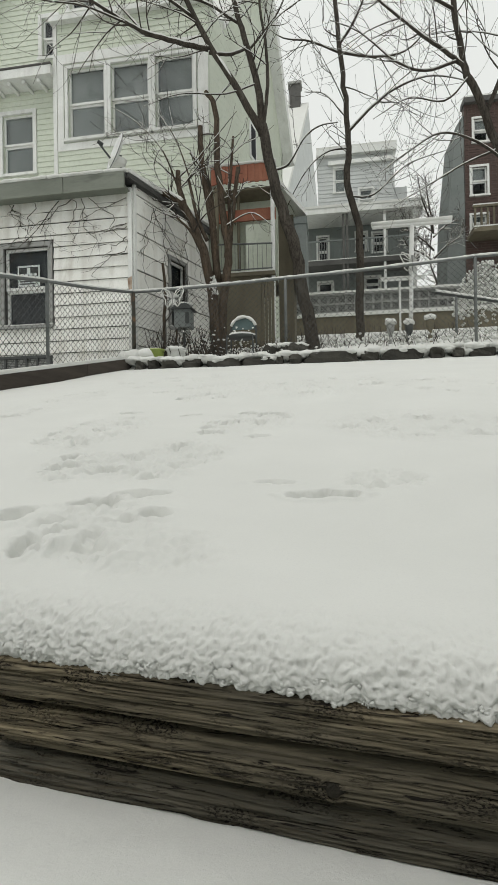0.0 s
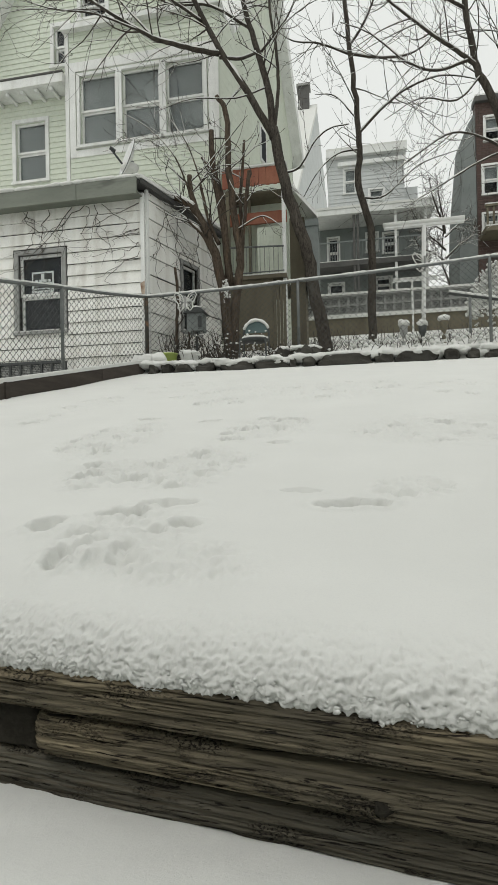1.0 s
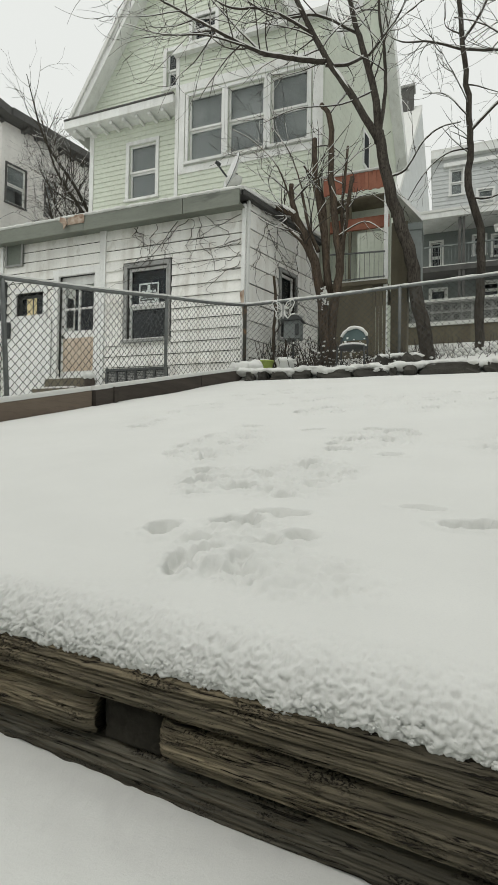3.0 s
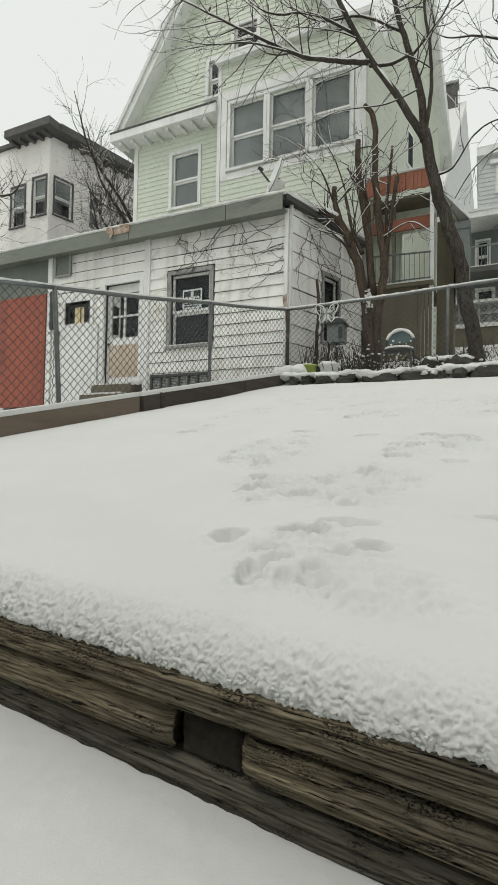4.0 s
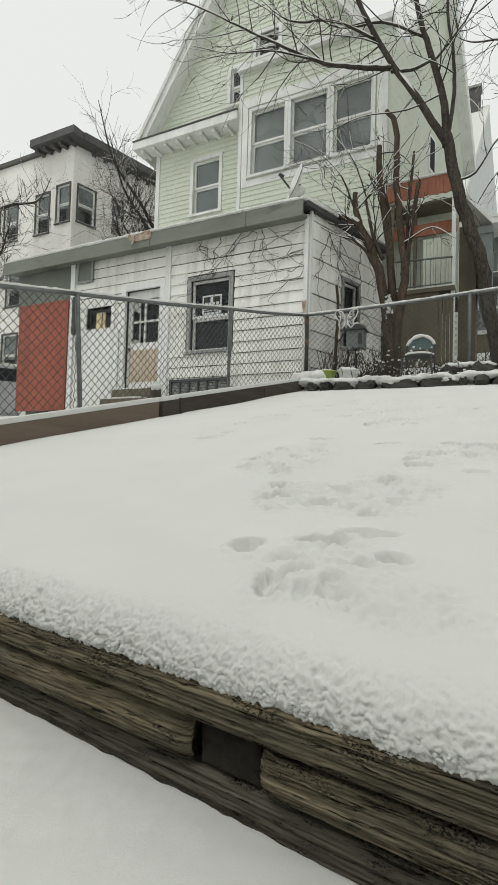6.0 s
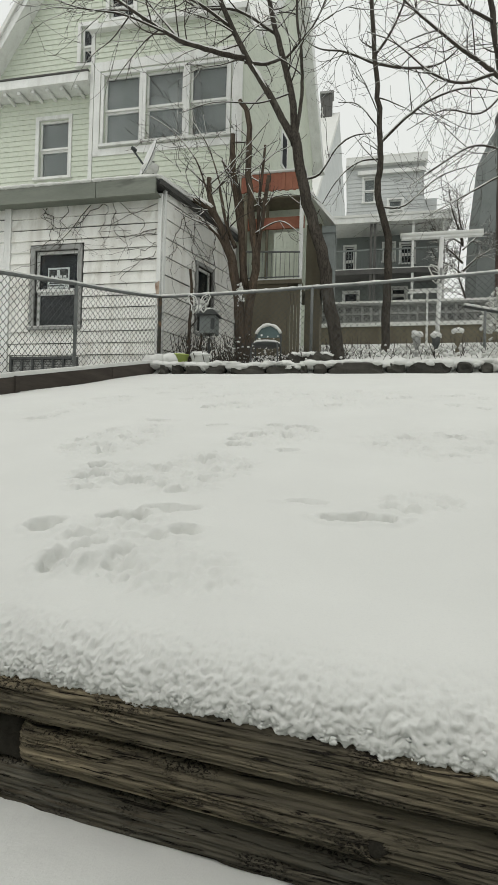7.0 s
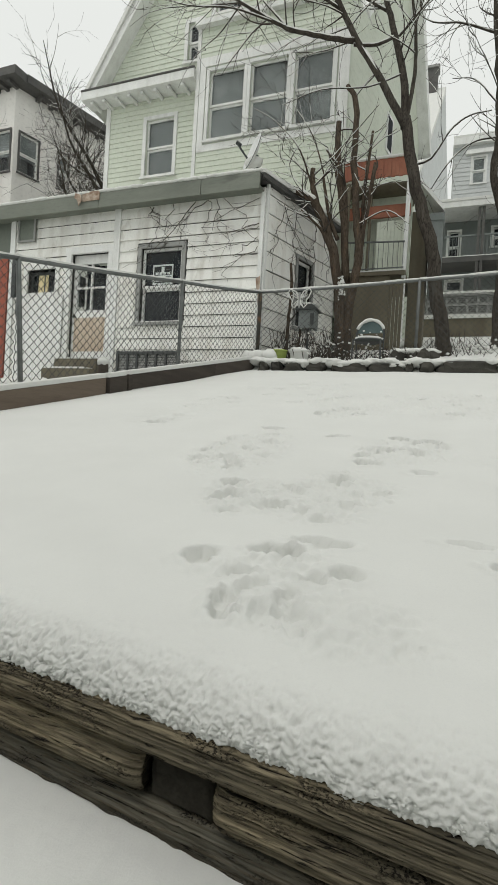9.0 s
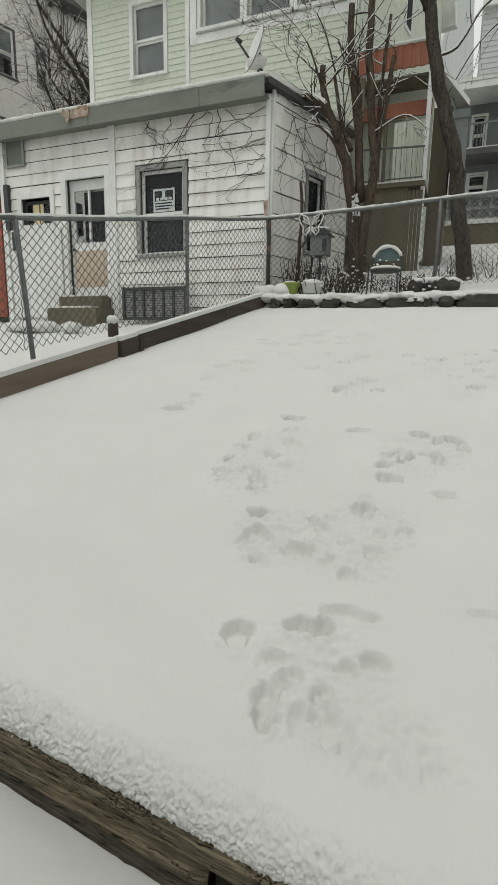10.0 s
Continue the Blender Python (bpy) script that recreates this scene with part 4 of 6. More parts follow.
part("lean_roof", Geo().prism([(-1.2, 6.45), (-0.55, 5.62), (-0.55, 5.52), (-1.2, 6.33)], -1.6, -0.4, PF), WHITETRIM, porch)
part("lean_wall", Geo().box(-1.19, -0.85, -1.55, -0.75, 2.6, 5.7, PF), BROWN, porch)
part("gutter", Geo().box(-0.80, -0.55, -1.5, -0.45, 4.0, 5.5, PF).box(-0.82, -0.53, -1.5, -0.43, 5.35, 5.5, PF), GREYWALL, porch)

# ---- satellite dish on the roof ----
dish = thing("satellite_dish", (-3.4, 7.5, 4.71), "small pale satellite dish on the flat roof", "satellite dish")
g = Geo()
c0, ax0 = Vector((-3.33, 7.42, 5.16)), Vector((-0.74, -0.66, 0.30)).normalized()
e1 = ax0.orthogonal().normalized()
e2 = ax0.cross(e1)
for j in range(7):
    for i in range(24):
        r, a = 0.29 * j / 6, 2 * math.pi * i / 24
        g.v.append(tuple(c0 + (e1 * math.cos(a) + e2 * math.sin(a)) * r + ax0 * (r * r * 0.9)))
g.f = [(j * 24 + i, j * 24 + (i + 1) % 24, (j + 1) * 24 + (i + 1) % 24, (j + 1) * 24 + i) for j in range(6) for i in range(24)]
reflector = part("reflector", g, DISH, dish, smooth=True)
md = reflector.modifiers.new("thick", "SOLIDIFY")
md.thickness = 0.012
part("rim", Geo().tube([c0 + (e1 * math.cos(q) + e2 * math.sin(q)) * 0.29 + ax0 * 0.076 for q in np.linspace(0, 2 * math.pi, 25)], 0.005, 5), DARKMETAL, dish, "dark edge")
part("arm", Geo().tube([c0 + Vector((0.06, 0.02, -0.24)), c0 + ax0 * 0.12 + Vector((0, 0, -0.17)), c0 + ax0 * 0.36], 0.015, 6), DARKMETAL, dish)
part("snow", Geo().blob(tuple(c0 + ax0 * 0.035 + Vector((0, 0, -0.15))), (0.15, 0.13, 0.08), random.Random(5), 0.3, 12, 8), SNOW, dish, smooth=True)
part("receiver", Geo().tube([c0 + ax0 * 0.27, c0 + ax0 * 0.36], [0.022, 0.03], 8), DARKMETAL, dish)
part("mast", Geo().tube([(-3.36, 7.46, 4.69), (-3.34, 7.45, 5.0), c0 - ax0 * 0.02], 0.02, 8), STEEL, dish)

# ---- vines on the addition ----
rng = random.Random(11)
vines = Geo()


def vine(u, z, du, dz, n, r, depth=0, m=ADD, lo=-2.6, hi=-0.03):
    pts = []
    for k in range(n):
        pts.append(m @ Vector((u, 0.042, z)))
        u += du + rng.gauss(0, 0.055)
        z += dz + rng.gauss(0, 0.02)
        if z > 4.42:
            z = 4.42
        if u > hi or u < lo:
            break
        if depth < 2 and rng.random() < 0.22:
            vine(u, z, du + rng.gauss(0, 0.06), -abs(dz) * rng.uniform(0.4, 1.2) + rng.gauss(0, 0.02), int(n * 0.6), r * 0.65, depth + 1, m, lo, hi)
    if len(pts) > 2:
        vines.tube(pts, [r * (1 - 0.6 * i / len(pts)) for i in range(len(pts))], 4)


for k in range(8):
    vine(rng.uniform(-2.1, -0.1), 4.40, rng.gauss(0.0, 0.03), -0.075, rng.randint(7, 17), 0.0062)
for k in range(7):
    vine(-0.08, rng.uniform(3.3, 4.4), -0.09, rng.gauss(0.01, 0.04), rng.randint(5, 10), 0.0055)
for k in range(5):
    vine(rng.uniform(0.15, 1.9), 4.40, rng.gauss(0.0, 0.03), -0.085, rng.randint(9, 17), 0.0062, 0, SIDE, 0.06, 2.1)
solo("vines", vines, TWIG, "bare dead vines clinging to the white shingles", "vine", kind="stuff")

# ---- chain-link fences ----


def rise(p, z):
    return Vector((p[0], p[1], z))


def chainlink(name, posts, height, label, lean=0.0, corner=True):
    """posts: x, y, top height; a top rail with snow, posts and a woven mesh between them."""
    f = thing(name, (posts[0][0], posts[0][1], posts[0][2] - height), label, "fence")
    for k, (x, y, z) in enumerate(posts):
        dark = corner and k == 0
        if name == "chain_link_fence" and dark:
            continue
        r = 0.030 if dark else 0.022
        tilt = 0.13 if name == "boundary_fence" and k == 2 else 0
        part("post", Geo().tube([(x + tilt, y, terrain(x, y) - 0.15), (x, y, z - 0.01), (x, y, z + 0.015)], [r, r, r * 0.6], 10), POSTDARK if dark else STEEL, f, "dark rusted corner post" if dark else "", smooth=True)
    for (xa, ya, za), (xb, yb, zb) in zip(posts, posts[1:]):
        a, b = Vector((xa, ya, za)), Vector((xb, yb, zb))
        pts = [a.lerp(b, i / 8) + Vector((0, 0, -0.012 * math.sin(math.pi * i / 8))) for i in range(9)]
        part("top_rail", Geo().tube(pts, 0.021, 8), STEEL, f, smooth=True)
        rg = random.Random(int(xa * 100))
        ns = 40
        part("snow", Geo().tube([a.lerp(b, i / ns) + Vector((0, -0.004, 0.021 - 0.012 * math.sin(math.pi * i / ns) + rg.uniform(-0.003, 0.003))) for i in range(ns + 1)],
                                [0.017 + rg.uniform(-0.006, 0.004) for i in range(ns + 1)], 6), SNOW, f, smooth=True)
        g = Geo()
        L = (b - a).length
        ux = (b - a).normalized()
        w, nz = 0.044, int((height - 0.05) / 0.044)
        for k in range(int(L / w) + 1):
            p = []
            for j in range(nz + 1):
                odd = (j + k) % 2
                q = a + ux * min(k * w + (w if odd else 0), L)
                p.append(Vector((q.x + (0.003 if odd else -0.003), q.y, q.z - 0.03 - j * 0.044)))
            g.tube(p, 0.0036, 4, cap=False)
        mesh = part("wire_mesh", g, WIRE, f)
        tagged(mesh, kind="stuff")
    return f


POSTS_L = [(-2.98, 7.05, 2.84), (-3.46, 5.50, 2.55), (-3.86, 3.27, 2.10), (-4.2, 1.1, 1.70)]
POSTS_R = [(-2.98, 7.05, 2.84), (-0.71, 7.25, 2.965), (1.98, 7.45, 3.16), (4.7, 7.6, 3.32)]
chainlink("boundary_fence", POSTS_L, 1.12, "galvanised chain-link fence along the yard's side with snowy rail")
chainlink("chain_link_fence", POSTS_R, 1.12, "galvanised chain-link fence behind the stone edging, snow on its rail")

# ---- edging boards beside the fence ----
edging = thing("edging_boards", (-3.1, 4, 0.9), "brown timber edging boards between yard and fence, snow on top", "edging")
for y0, y1, seed in ((5.42, 6.50, 0), (3.86, 5.41, 1), (3.62, 3.84, 2), (1.6, 3.60, 3), (-0.6, 1.59, 4)):
    g, gs = Geo(), Geo()
    for (ya, yb) in ((y0, y1),):
        xa, xb = board_x(ya), board_x(yb)
        za, zb = 0.37 + 0.222 * (ya - 0.943), 0.37 + 0.222 * (yb - 0.943)
        off = 0.03 if seed == 2 else 0.0
        for gg, lo, hi, w in ((g, -0.2, 0.145, 0.05), (gs, 0.147, 0.185, 0.042)):
            vs = [(x + s * w + off, y, z + h) for x, y, z in ((xa, ya, za), (xb, yb, zb)) for s, h in ((-1, lo), (1, lo), (1, hi), (-1, hi))]
            gg.add(vs, [(0, 1, 2, 3), (7, 6, 5, 4), (0, 4, 5, 1), (1, 5, 6, 2), (2, 6, 7, 3), (3, 7, 4, 0)])
    bd = part("board", g, EDGETAN if seed in (3, 4) else EDGEBOARD, edging)
    part("snow", gs, SNOW, bd)
part("stake", Geo().box(board_x(3.9) + 0.05, board_x(3.9) + 0.09, 3.84, 3.9, 0.85, 1.17), EDGEBOARD, edging)

# ---- stone edging at the head of the yard ----
rng = random.Random(21)
spec = [(-2.62, 0.12), (-2.42, 0.16), (-2.19, 0.26), (-1.88, 0.25), (-1.45, 0.50), (-0.98, 0.42), (-0.72, 0.10), (-0.52, 0.16), (-0.06, 0.62), (0.42, 0.20),
        (0.82, 0.50), (1.22, 0.16), (1.47, 0.13), (1.76, 0.30), (2.1, 0.3), (2.5, 0.4)]
for x, w in spec:
    tall = 0.075 + 0.03 * rng.random()
    zb = terrain(x, 6.3)
    g = Geo()
    yy = 6.36 + rng.uniform(-0.02, 0.03)
    g.blob((x, yy + 0.06, zb + 0.05), (w * 0.54, 0.15, tall * 0.85), rng, 0.4, 14, 8, block=0.5)
    s = solo("edging_stone", g, STONE, "dark mossy edging stone half buried in snow", "stone", "stone edging")
caps = Geo()
for k in range(260):
    x = -2.75 + 5.4 * k / 259
    r = rng.uniform(0.05, 0.10)
    caps.blob((x, 6.46 + rng.uniform(-0.06, 0.05), terrain(x, 6.3) + 0.125 + rng.uniform(-0.02, 0.02) - 0.035 * (noise.noise((x * 4.2, 7, 0)) > 0.25)), (r * 1.4, 0.14 + rng.uniform(-0.04, 0.03), r * 0.62), rng, 0.4, 9, 6)
solo("stone_snow", caps, SNOW, "lumpy snow lying over the edging stones", "snow", kind="stuff", smooth=True)
heap = Geo()
for k in range(9):
    heap.blob((-2.78 + rng.gauss(0, 0.10), 6.62 + rng.gauss(0, 0.1), 1.70 + rng.uniform(0, 0.1)), (0.12, 0.12, 0.10), rng, 0.4)
solo("snow_heap", heap, SNOW, "heap of snow at the corner of the edging", "snow", kind="stuff", smooth=True)

# ---- things in the flower bed ----
pot = thing("planter", (-2.62, 6.98, 1.82), "lime green plastic planter in the snow", "planter")
ring = [(0.10, 0.0), (0.125, 0.13), (0.135, 0.13), (0.135, 0.15), (0.115, 0.15), (0.105, 0.10)]


def turned(cx, cy, cz, prof, n=18, sx=1.0, sy=1.0):
    g = Geo()
    for r, z in prof:
        for i in range(n):
            a = 2 * math.pi * i / n
            g.v.append((cx + r * math.cos(a) * sx, cy + r * math.sin(a) * sy, cz + z))
    g.f = [(j * n + i, j * n + (i + 1) % n, (j + 1) * n + (i + 1) % n, (j + 1) * n + i) for j in range(len(prof) - 1) for i in range(n)]
    g.f += [tuple(range(n - 1, -1, -1)), tuple((len(prof) - 1) * n + i for i in range(n))]
    return g


part("tub", turned(-2.62, 6.98, 1.80, ring, 18, 1.05, 0.9), LIME, pot, smooth=True)
part("soil_snow", turned(-2.62, 6.98, 1.89, [(0.10, 0), (0.11, 0.05), (0.07, 0.08), (0.01, 0.09)], 14), SNOW, pot, smooth=True)
pot2 = thing("white_planter", (-2.30, 6.98, 1.84), "white planter heaped with snow", "planter")
part("tub", turned(-2.30, 6.98, 1.80, ring, 16, 1.2, 0.9), WHITETRIM, pot2, smooth=True)
part("soil_snow", turned(-2.30, 6.98, 1.90, [(0.11, 0), (0.13, 0.04), (0.08, 0.08), (0.01, 0.095)], 14, 1.15), SNOW, pot2, smooth=True)
pot3 = thing("dark_pot", (-2.83, 7.0, 1.84), "small dark pot with snow", "planter")
part("tub", turned(-2.83, 7.02, 1.80, [(0.06, 0), (0.075, 0.10), (0.08, 0.12), (0.06, 0.12)], 14), RUBBER, pot3, smooth=True)

chair = thing("garden_chair", (-1.32, 6.95, 1.82), "teal metal garden chair with round back, caked in snow", "chair")
for sx in (-0.18, 0.18):
    for sy, top in ((-0.16, 0.23), (0.16, 0.42)):
        part("leg", Geo().tube([(-1.32 + sx * 1.08, 6.95 + sy * 1.1, 1.72), (-1.32 + sx, 6.95 + sy, 1.84 + top)], 0.012, 6), DARKMETAL, chair)
part("seat", turned(-1.32, 6.95, 2.05, [(0.19, 0), (0.21, 0.012), (0.2, 0.028)], 20), DARKMETAL, chair, smooth=True)
part("seat_snow", turned(-1.32, 6.95, 2.078, [(0.19, 0), (0.18, 0.03), (0.08, 0.05), (0.01, 0.052)], 18), SNOW, chair, smooth=True)
arc = [(-1.32 + 0.19 * math.cos(a), 7.12, 2.19 + 0.19 * math.sin(a)) for a in np.linspace(-0.3, math.pi + 0.3, 19)]
part("back_frame", Geo().tube(arc, 0.013, 6), DARKMETAL, chair)
part("back_panel", Geo().prism([(-1.32 + 0.175 * math.cos(a), 2.21 + 0.165 * math.sin(a)) for a in np.linspace(0, math.pi, 15)], 7.115, 7.125), TEAL, chair)
part("back_snow", Geo().tube([(x, 7.105, z + 0.016) for x, y, z in arc[3:-3]], [0.018 + 0.010 * rng.random() for _ in arc[3:-3]], 6), SNOW, chair, smooth=True)
g = Geo()
for k in range(34):
    r = rng.uniform(0.006, 0.014)
    g.blob((-1.32 + rng.uniform(-0.19, 0.19), 7.0 + rng.uniform(-0.2, 0.1), 1.86 + rng.uniform(0, 0.36)), (r * 1.3, r, r), rng, 0.8, 6, 4)
tagged(part("clinging_snow", g, SNOW, chair, smooth=True), kind="stuff")

feeder = thing("lantern_feeder", (-2.37, 7.62, 2.3), "grey house-shaped bird feeder on a post", "bird feeder")
part("box", Geo().box(-2.50, -2.24, 7.52, 7.76, 2.40, 2.68, c=0.01), GREYWALL, feeder)
part("panel", Geo().box(-2.31, -2.25, 7.50, 7.519, 2.45, 2.62), DARKMETAL, feeder)
part("roof", Geo().prism([(-2.55, 2.68), (-2.19, 2.68), (-2.28, 2.76), (-2.46, 2.76)], 7.48, 7.80), DARKMETAL, feeder)
part("snow", Geo().blob((-2.37, 7.64, 2.77), (0.17, 0.15, 0.045), rng, 0.3), SNOW, feeder, smooth=True)
part("post", Geo().tube([(-2.37, 7.64, 1.8), (-2.37, 7.64, 2.4)], 0.02, 8), DARKMETAL, feeder)

rock = thing("snowy_rock", (-0.85, 7.0, 1.84), "dark rock pile under snow", "rock")
for k in range(5):
    part("stone", Geo().blob((-0.92 + 0.11 * k, 7.0 + rng.uniform(-0.05, 0.1), 1.85), (0.10, 0.09, 0.10), rng, 0.5), STONE, rock)
g = Geo()
for k in range(5):
    g.blob((-0.92 + 0.11 * k, 7.05, 1.935), (0.10, 0.08, 0.045), rng, 0.5)
part("snow", g, SNOW, rock, smooth=True)

stalks, stalk_snow = Geo(), Geo()
for k in range(290):
    x, y = rng.uniform(-2.75, -0.6), rng.uniform(6.9, 7.9)
    if -1.55 < x < -1.1 and y < 7.2:
        continue
    h = rng.uniform(0.08, 0.42) * (1.3 if x < -1.6 else 0.6)
    z = terrain(x, y) - 0.02
    tip = Vector((x + rng.gauss(0, 0.13), y + rng.gauss(0, 0.08), z + h))
    mid = Vector((x, y, z)).lerp(tip, 0.5) + Vector((rng.gauss(0, 0.03), 0, 0.02))
    stalks.tube([(x, y, z), mid, tip], [0.008, 0.006, 0.004], 4)
    if rng.random() < 0.7:
        r = rng.uniform(0.007, 0.020)
        stalk_snow.blob(tuple(mid.lerp(tip, rng.random())), (r * 1.3, r, r * 0.8), rng, 0.5, 6, 4)
solo("dead_stalks", stalks, TWIG, "dead plant stalks sticking out of the snowy bed", "plants", kind="stuff")
solo("stalk_snow", stalk_snow, SNOW, "snow caught on dead stalks", "snow", kind="stuff", smooth=True)

# ---- trees ----


def smooth_line(pts, n=5):
    pts = [Vector(p) for p in pts]
    q = [pts[0] * 2 - pts[1]] + pts + [pts[-1] * 2 - pts[-2]]
    out = []
    for i in range(1, len(q) - 2):
        for k in range(n):
            t = k / n
            a, b, c, d = q[i - 1:i + 3]
            out.append(0.5 * (2 * b + (c - a) * t + (2 * a - 5 * b + 4 * c - d) * t * t + (3 * b - 3 * c + d - a) * t ** 3))
    return out + [pts[-1]]


class Tree:
    def __init__(self, seed, droop=0.0):
        self.rng, self.wood, self.twigs, self.snow, self.droop, self.dense = random.Random(seed), Geo(), Geo(), Geo(), droop, 0.72

    def limb(self, pts, r0, r1, twigs=0, length=0.8, snow=True, start=0.3, sides=8):
        line = smooth_line(pts)
        n = len(line)
        for i in range(1, n - 1):
            line[i] = line[i] + Vector((self.rng.gauss(0, r0 * 0.10), self.rng.gauss(0, r0 * 0.10), 0))
        rad = [r0 + (r1 - r0) * i / (n - 1) for i in range(n)]
        self.wood.tube(line, rad, sides)
        if snow:
            self.cover(line, rad)
        for k in range(int(twigs * self.dense + 0.5)):
            f = start + (1 - start) * self.rng.random()
            i = min(int(f * (n - 1)), n - 2)
            d = (line[i + 1] - line[i]).normalized()
            side = d.cross(Vector((self.rng.gauss(0, 1), self.rng.gauss(0, 1), self.rng.gauss(0, 1)))).normalized()
            way = (d * self.rng.uniform(0.3, 0.9) + side + Vector((0, 0, 0.15 - self.droop))).normalized()
            self.twig(line[i], way, length * self.rng.uniform(0.7, 1.6), min(rad[i] * 0.5, 0.014), 0)

    def cover(self, line, rad):
        run, rr = [], []
        for i, p in enumerate(line):
            j = min(i + 1, len(line) - 1)
            d = (line[j] - line[j - 1]).normalized()
            if abs(d.z) < 0.86:
                run.append(p + Vector((-0.1 * rad[i], -0.42 * rad[i], rad[i] * 0.55)))
                rr.append(rad[i] * 0.66 * self.rng.uniform(0.65, 1.1) + 0.002)
            else:
                if len(run) > 2:
                    self.snow.tube(run, rr, 6)
                run, rr = [], []
        if len(run) > 2:
            self.snow.tube(run, rr, 6)

    def twig(self, p, way, length, r, depth):
        n = 7
        pts, rad = [p.copy()], [r]
        q, d = p.copy(), way.copy()
        bend = Vector((self.rng.gauss(0, 0.07), self.rng.gauss(0, 0.07), self.rng.gauss(0.03 - self.droop, 0.07)))
        for i in range(n):
            d = (d + bend + Vector((self.rng.gauss(0, 0.05), self.rng.gauss(0, 0.05), self.rng.gauss(0, 0.05)))).normalized()
            q = q + d * (length / n)
            pts.append(q.copy())
            rad.append(max(r * (1 - 0.72 * (i + 1) / n), 0.0026))
            if depth < 2 and 0 < i and self.rng.random() < (0.36 if depth == 0 else 0.18):
                sd = d.cross(Vector((self.rng.gauss(0, 1), self.rng.gauss(0, 1), self.rng.gauss(0, 1)))).normalized()
                self.twig(q, (d + sd * 0.75).normalized(), length * self.rng.uniform(0.45, 0.85), max(r * 0.6, 0.003), depth + 1)
        self.twigs.tube(pts, rad, 4 if depth == 0 else 3, cap=False)
        if depth < 2 and r > 0.004 and self.rng.random() < 0.85:
            self.cover(pts[:6], [k * 0.95 for k in rad[:6]])

    def done(self, name, base, label, bark=BARK):
        t = thing(name, base, label, "tree")
        part("trunk", self.wood, bark, t, smooth=True)
        tagged(part("twig_crown", self.twigs, TWIG, t, "fine bare twigs"), kind="stuff")
        if self.snow.v:
            tagged(part("snow", self.snow, SNOW, t, "thin snow along the limbs", smooth=True), kind="stuff")
        return t


def P(y, *xz):
    return [(x, y + 0.0 * i, z) for i, (x, z) in enumerate(xz)]


t1 = Tree(101)
t1.limb(P(8.05, (-0.28, 1.7), (-0.36, 2.25), (-0.50, 3.0), (-0.64, 3.82), (-0.95, 4.82), (-1.12, 5.76)), 0.118, 0.082, 0, snow=False, sides=12)
t1.limb([(-1.10, 8.05, 5.6), (-1.5, 8.0, 6.35), (-1.95, 7.95, 7.09), (-2.47, 7.9, 8.19), (-2.9, 7.85, 9.4), (-3.1, 7.8, 10.6)], 0.062, 0.022, 22, 1.1)
t1.limb([(-1.12, 8.05, 5.6), (-1.17, 8.1, 6.3), (-1.37, 8.15, 7.18), (-1.59, 8.2, 8.03), (-1.8, 8.25, 9.2), (-1.8, 8.3, 10.6)], 0.066, 0.022, 16, 1.0, snow=False)
t1.limb([(-1.11, 8.05, 5.7), (-1.02, 8.05, 6.4), (-1.04, 8.05, 6.99), (-1.14, 8.0, 7.95), (-1.1, 7.95, 9.4)], 0.034, 0.014, 10, 0.8, snow=False)
t1.limb([(-1.95, 7.95, 7.05), (-2.4, 7.8, 7.1), (-2.9, 7.7, 7.24), (-3.2, 7.6, 7.36), (-3.92, 7.5, 7.85), (-4.57, 7.45, 8.33), (-5.46, 7.4, 9.0), (-6.6, 7.3, 9.7)], 0.045, 0.010, 34, 1.0)
t1.limb([(-3.2, 7.6, 7.36), (-3.9, 7.4, 7.6), (-4.6, 7.2, 7.65), (-5.3, 7.1, 7.95)], 0.018, 0.006, 14, 0.7)
t1.limb([(-3.0, 7.68, 7.28), (-3.6, 7.9, 8.1), (-4.2, 8.0, 8.9), (-4.9, 8.1, 9.6)], 0.022, 0.008, 18, 0.9)
t1.limb([(-1.98, 7.95, 7.0), (-1.65, 8.05, 7.0), (-1.38, 8.1, 7.1)], 0.028, 0.024, 2, 0.4)
t1.limb([(-2.2, 7.95, 7.6), (-2.9, 7.7, 8.0), (-3.6, 7.5, 8.1), (-4.3, 7.4, 8.8)], 0.028, 0.008, 20, 0.9)
t1.limb([(-1.5, 8.18, 7.6), (-2.2, 8.3, 8.2), (-3.0, 8.3, 8.4), (-3.9, 8.3, 9.2)], 0.03, 0.008, 16, 0.9)
t1.limb([(-1.0, 8.05, 5.0), (-0.70, 8.0, 5.05), (-0.45, 7.95, 5.4), (-0.2, 7.9, 5.55), (0.1, 7.9, 5.58)], 0.020, 0.008, 5, 0.5)
t1.limb([(-1.2, 8.1, 6.5), (-1.7, 7.9, 6.25), (-2.4, 7.7, 6.2), (-3.0, 7.6, 6.0)], 0.014, 0.005, 8, 0.6)
t1.limb([(-1.3, 8.1, 7.1), (-0.8, 8.0, 7.6), (-0.5, 7.9, 8.3)], 0.022, 0.008, 12, 0.8)
t1.done("bare_tree", (-0.32, 8.05, 2.0), "forked bare tree behind the fence, snow on its limbs")

t2 = Tree(202)
t2.dense = 0.5
t2.limb(P(9.9, (0.56, 2.2), (0.51, 2.71), (0.53, 3.8), (0.51, 4.74), (0.30, 5.6), (0.34, 6.2), (0.32, 6.88), (0.22, 8.0), (0.11, 9.28), (0.0, 10.6)), 0.088, 0.034, 14, 1.0, snow=False, start=0.55)
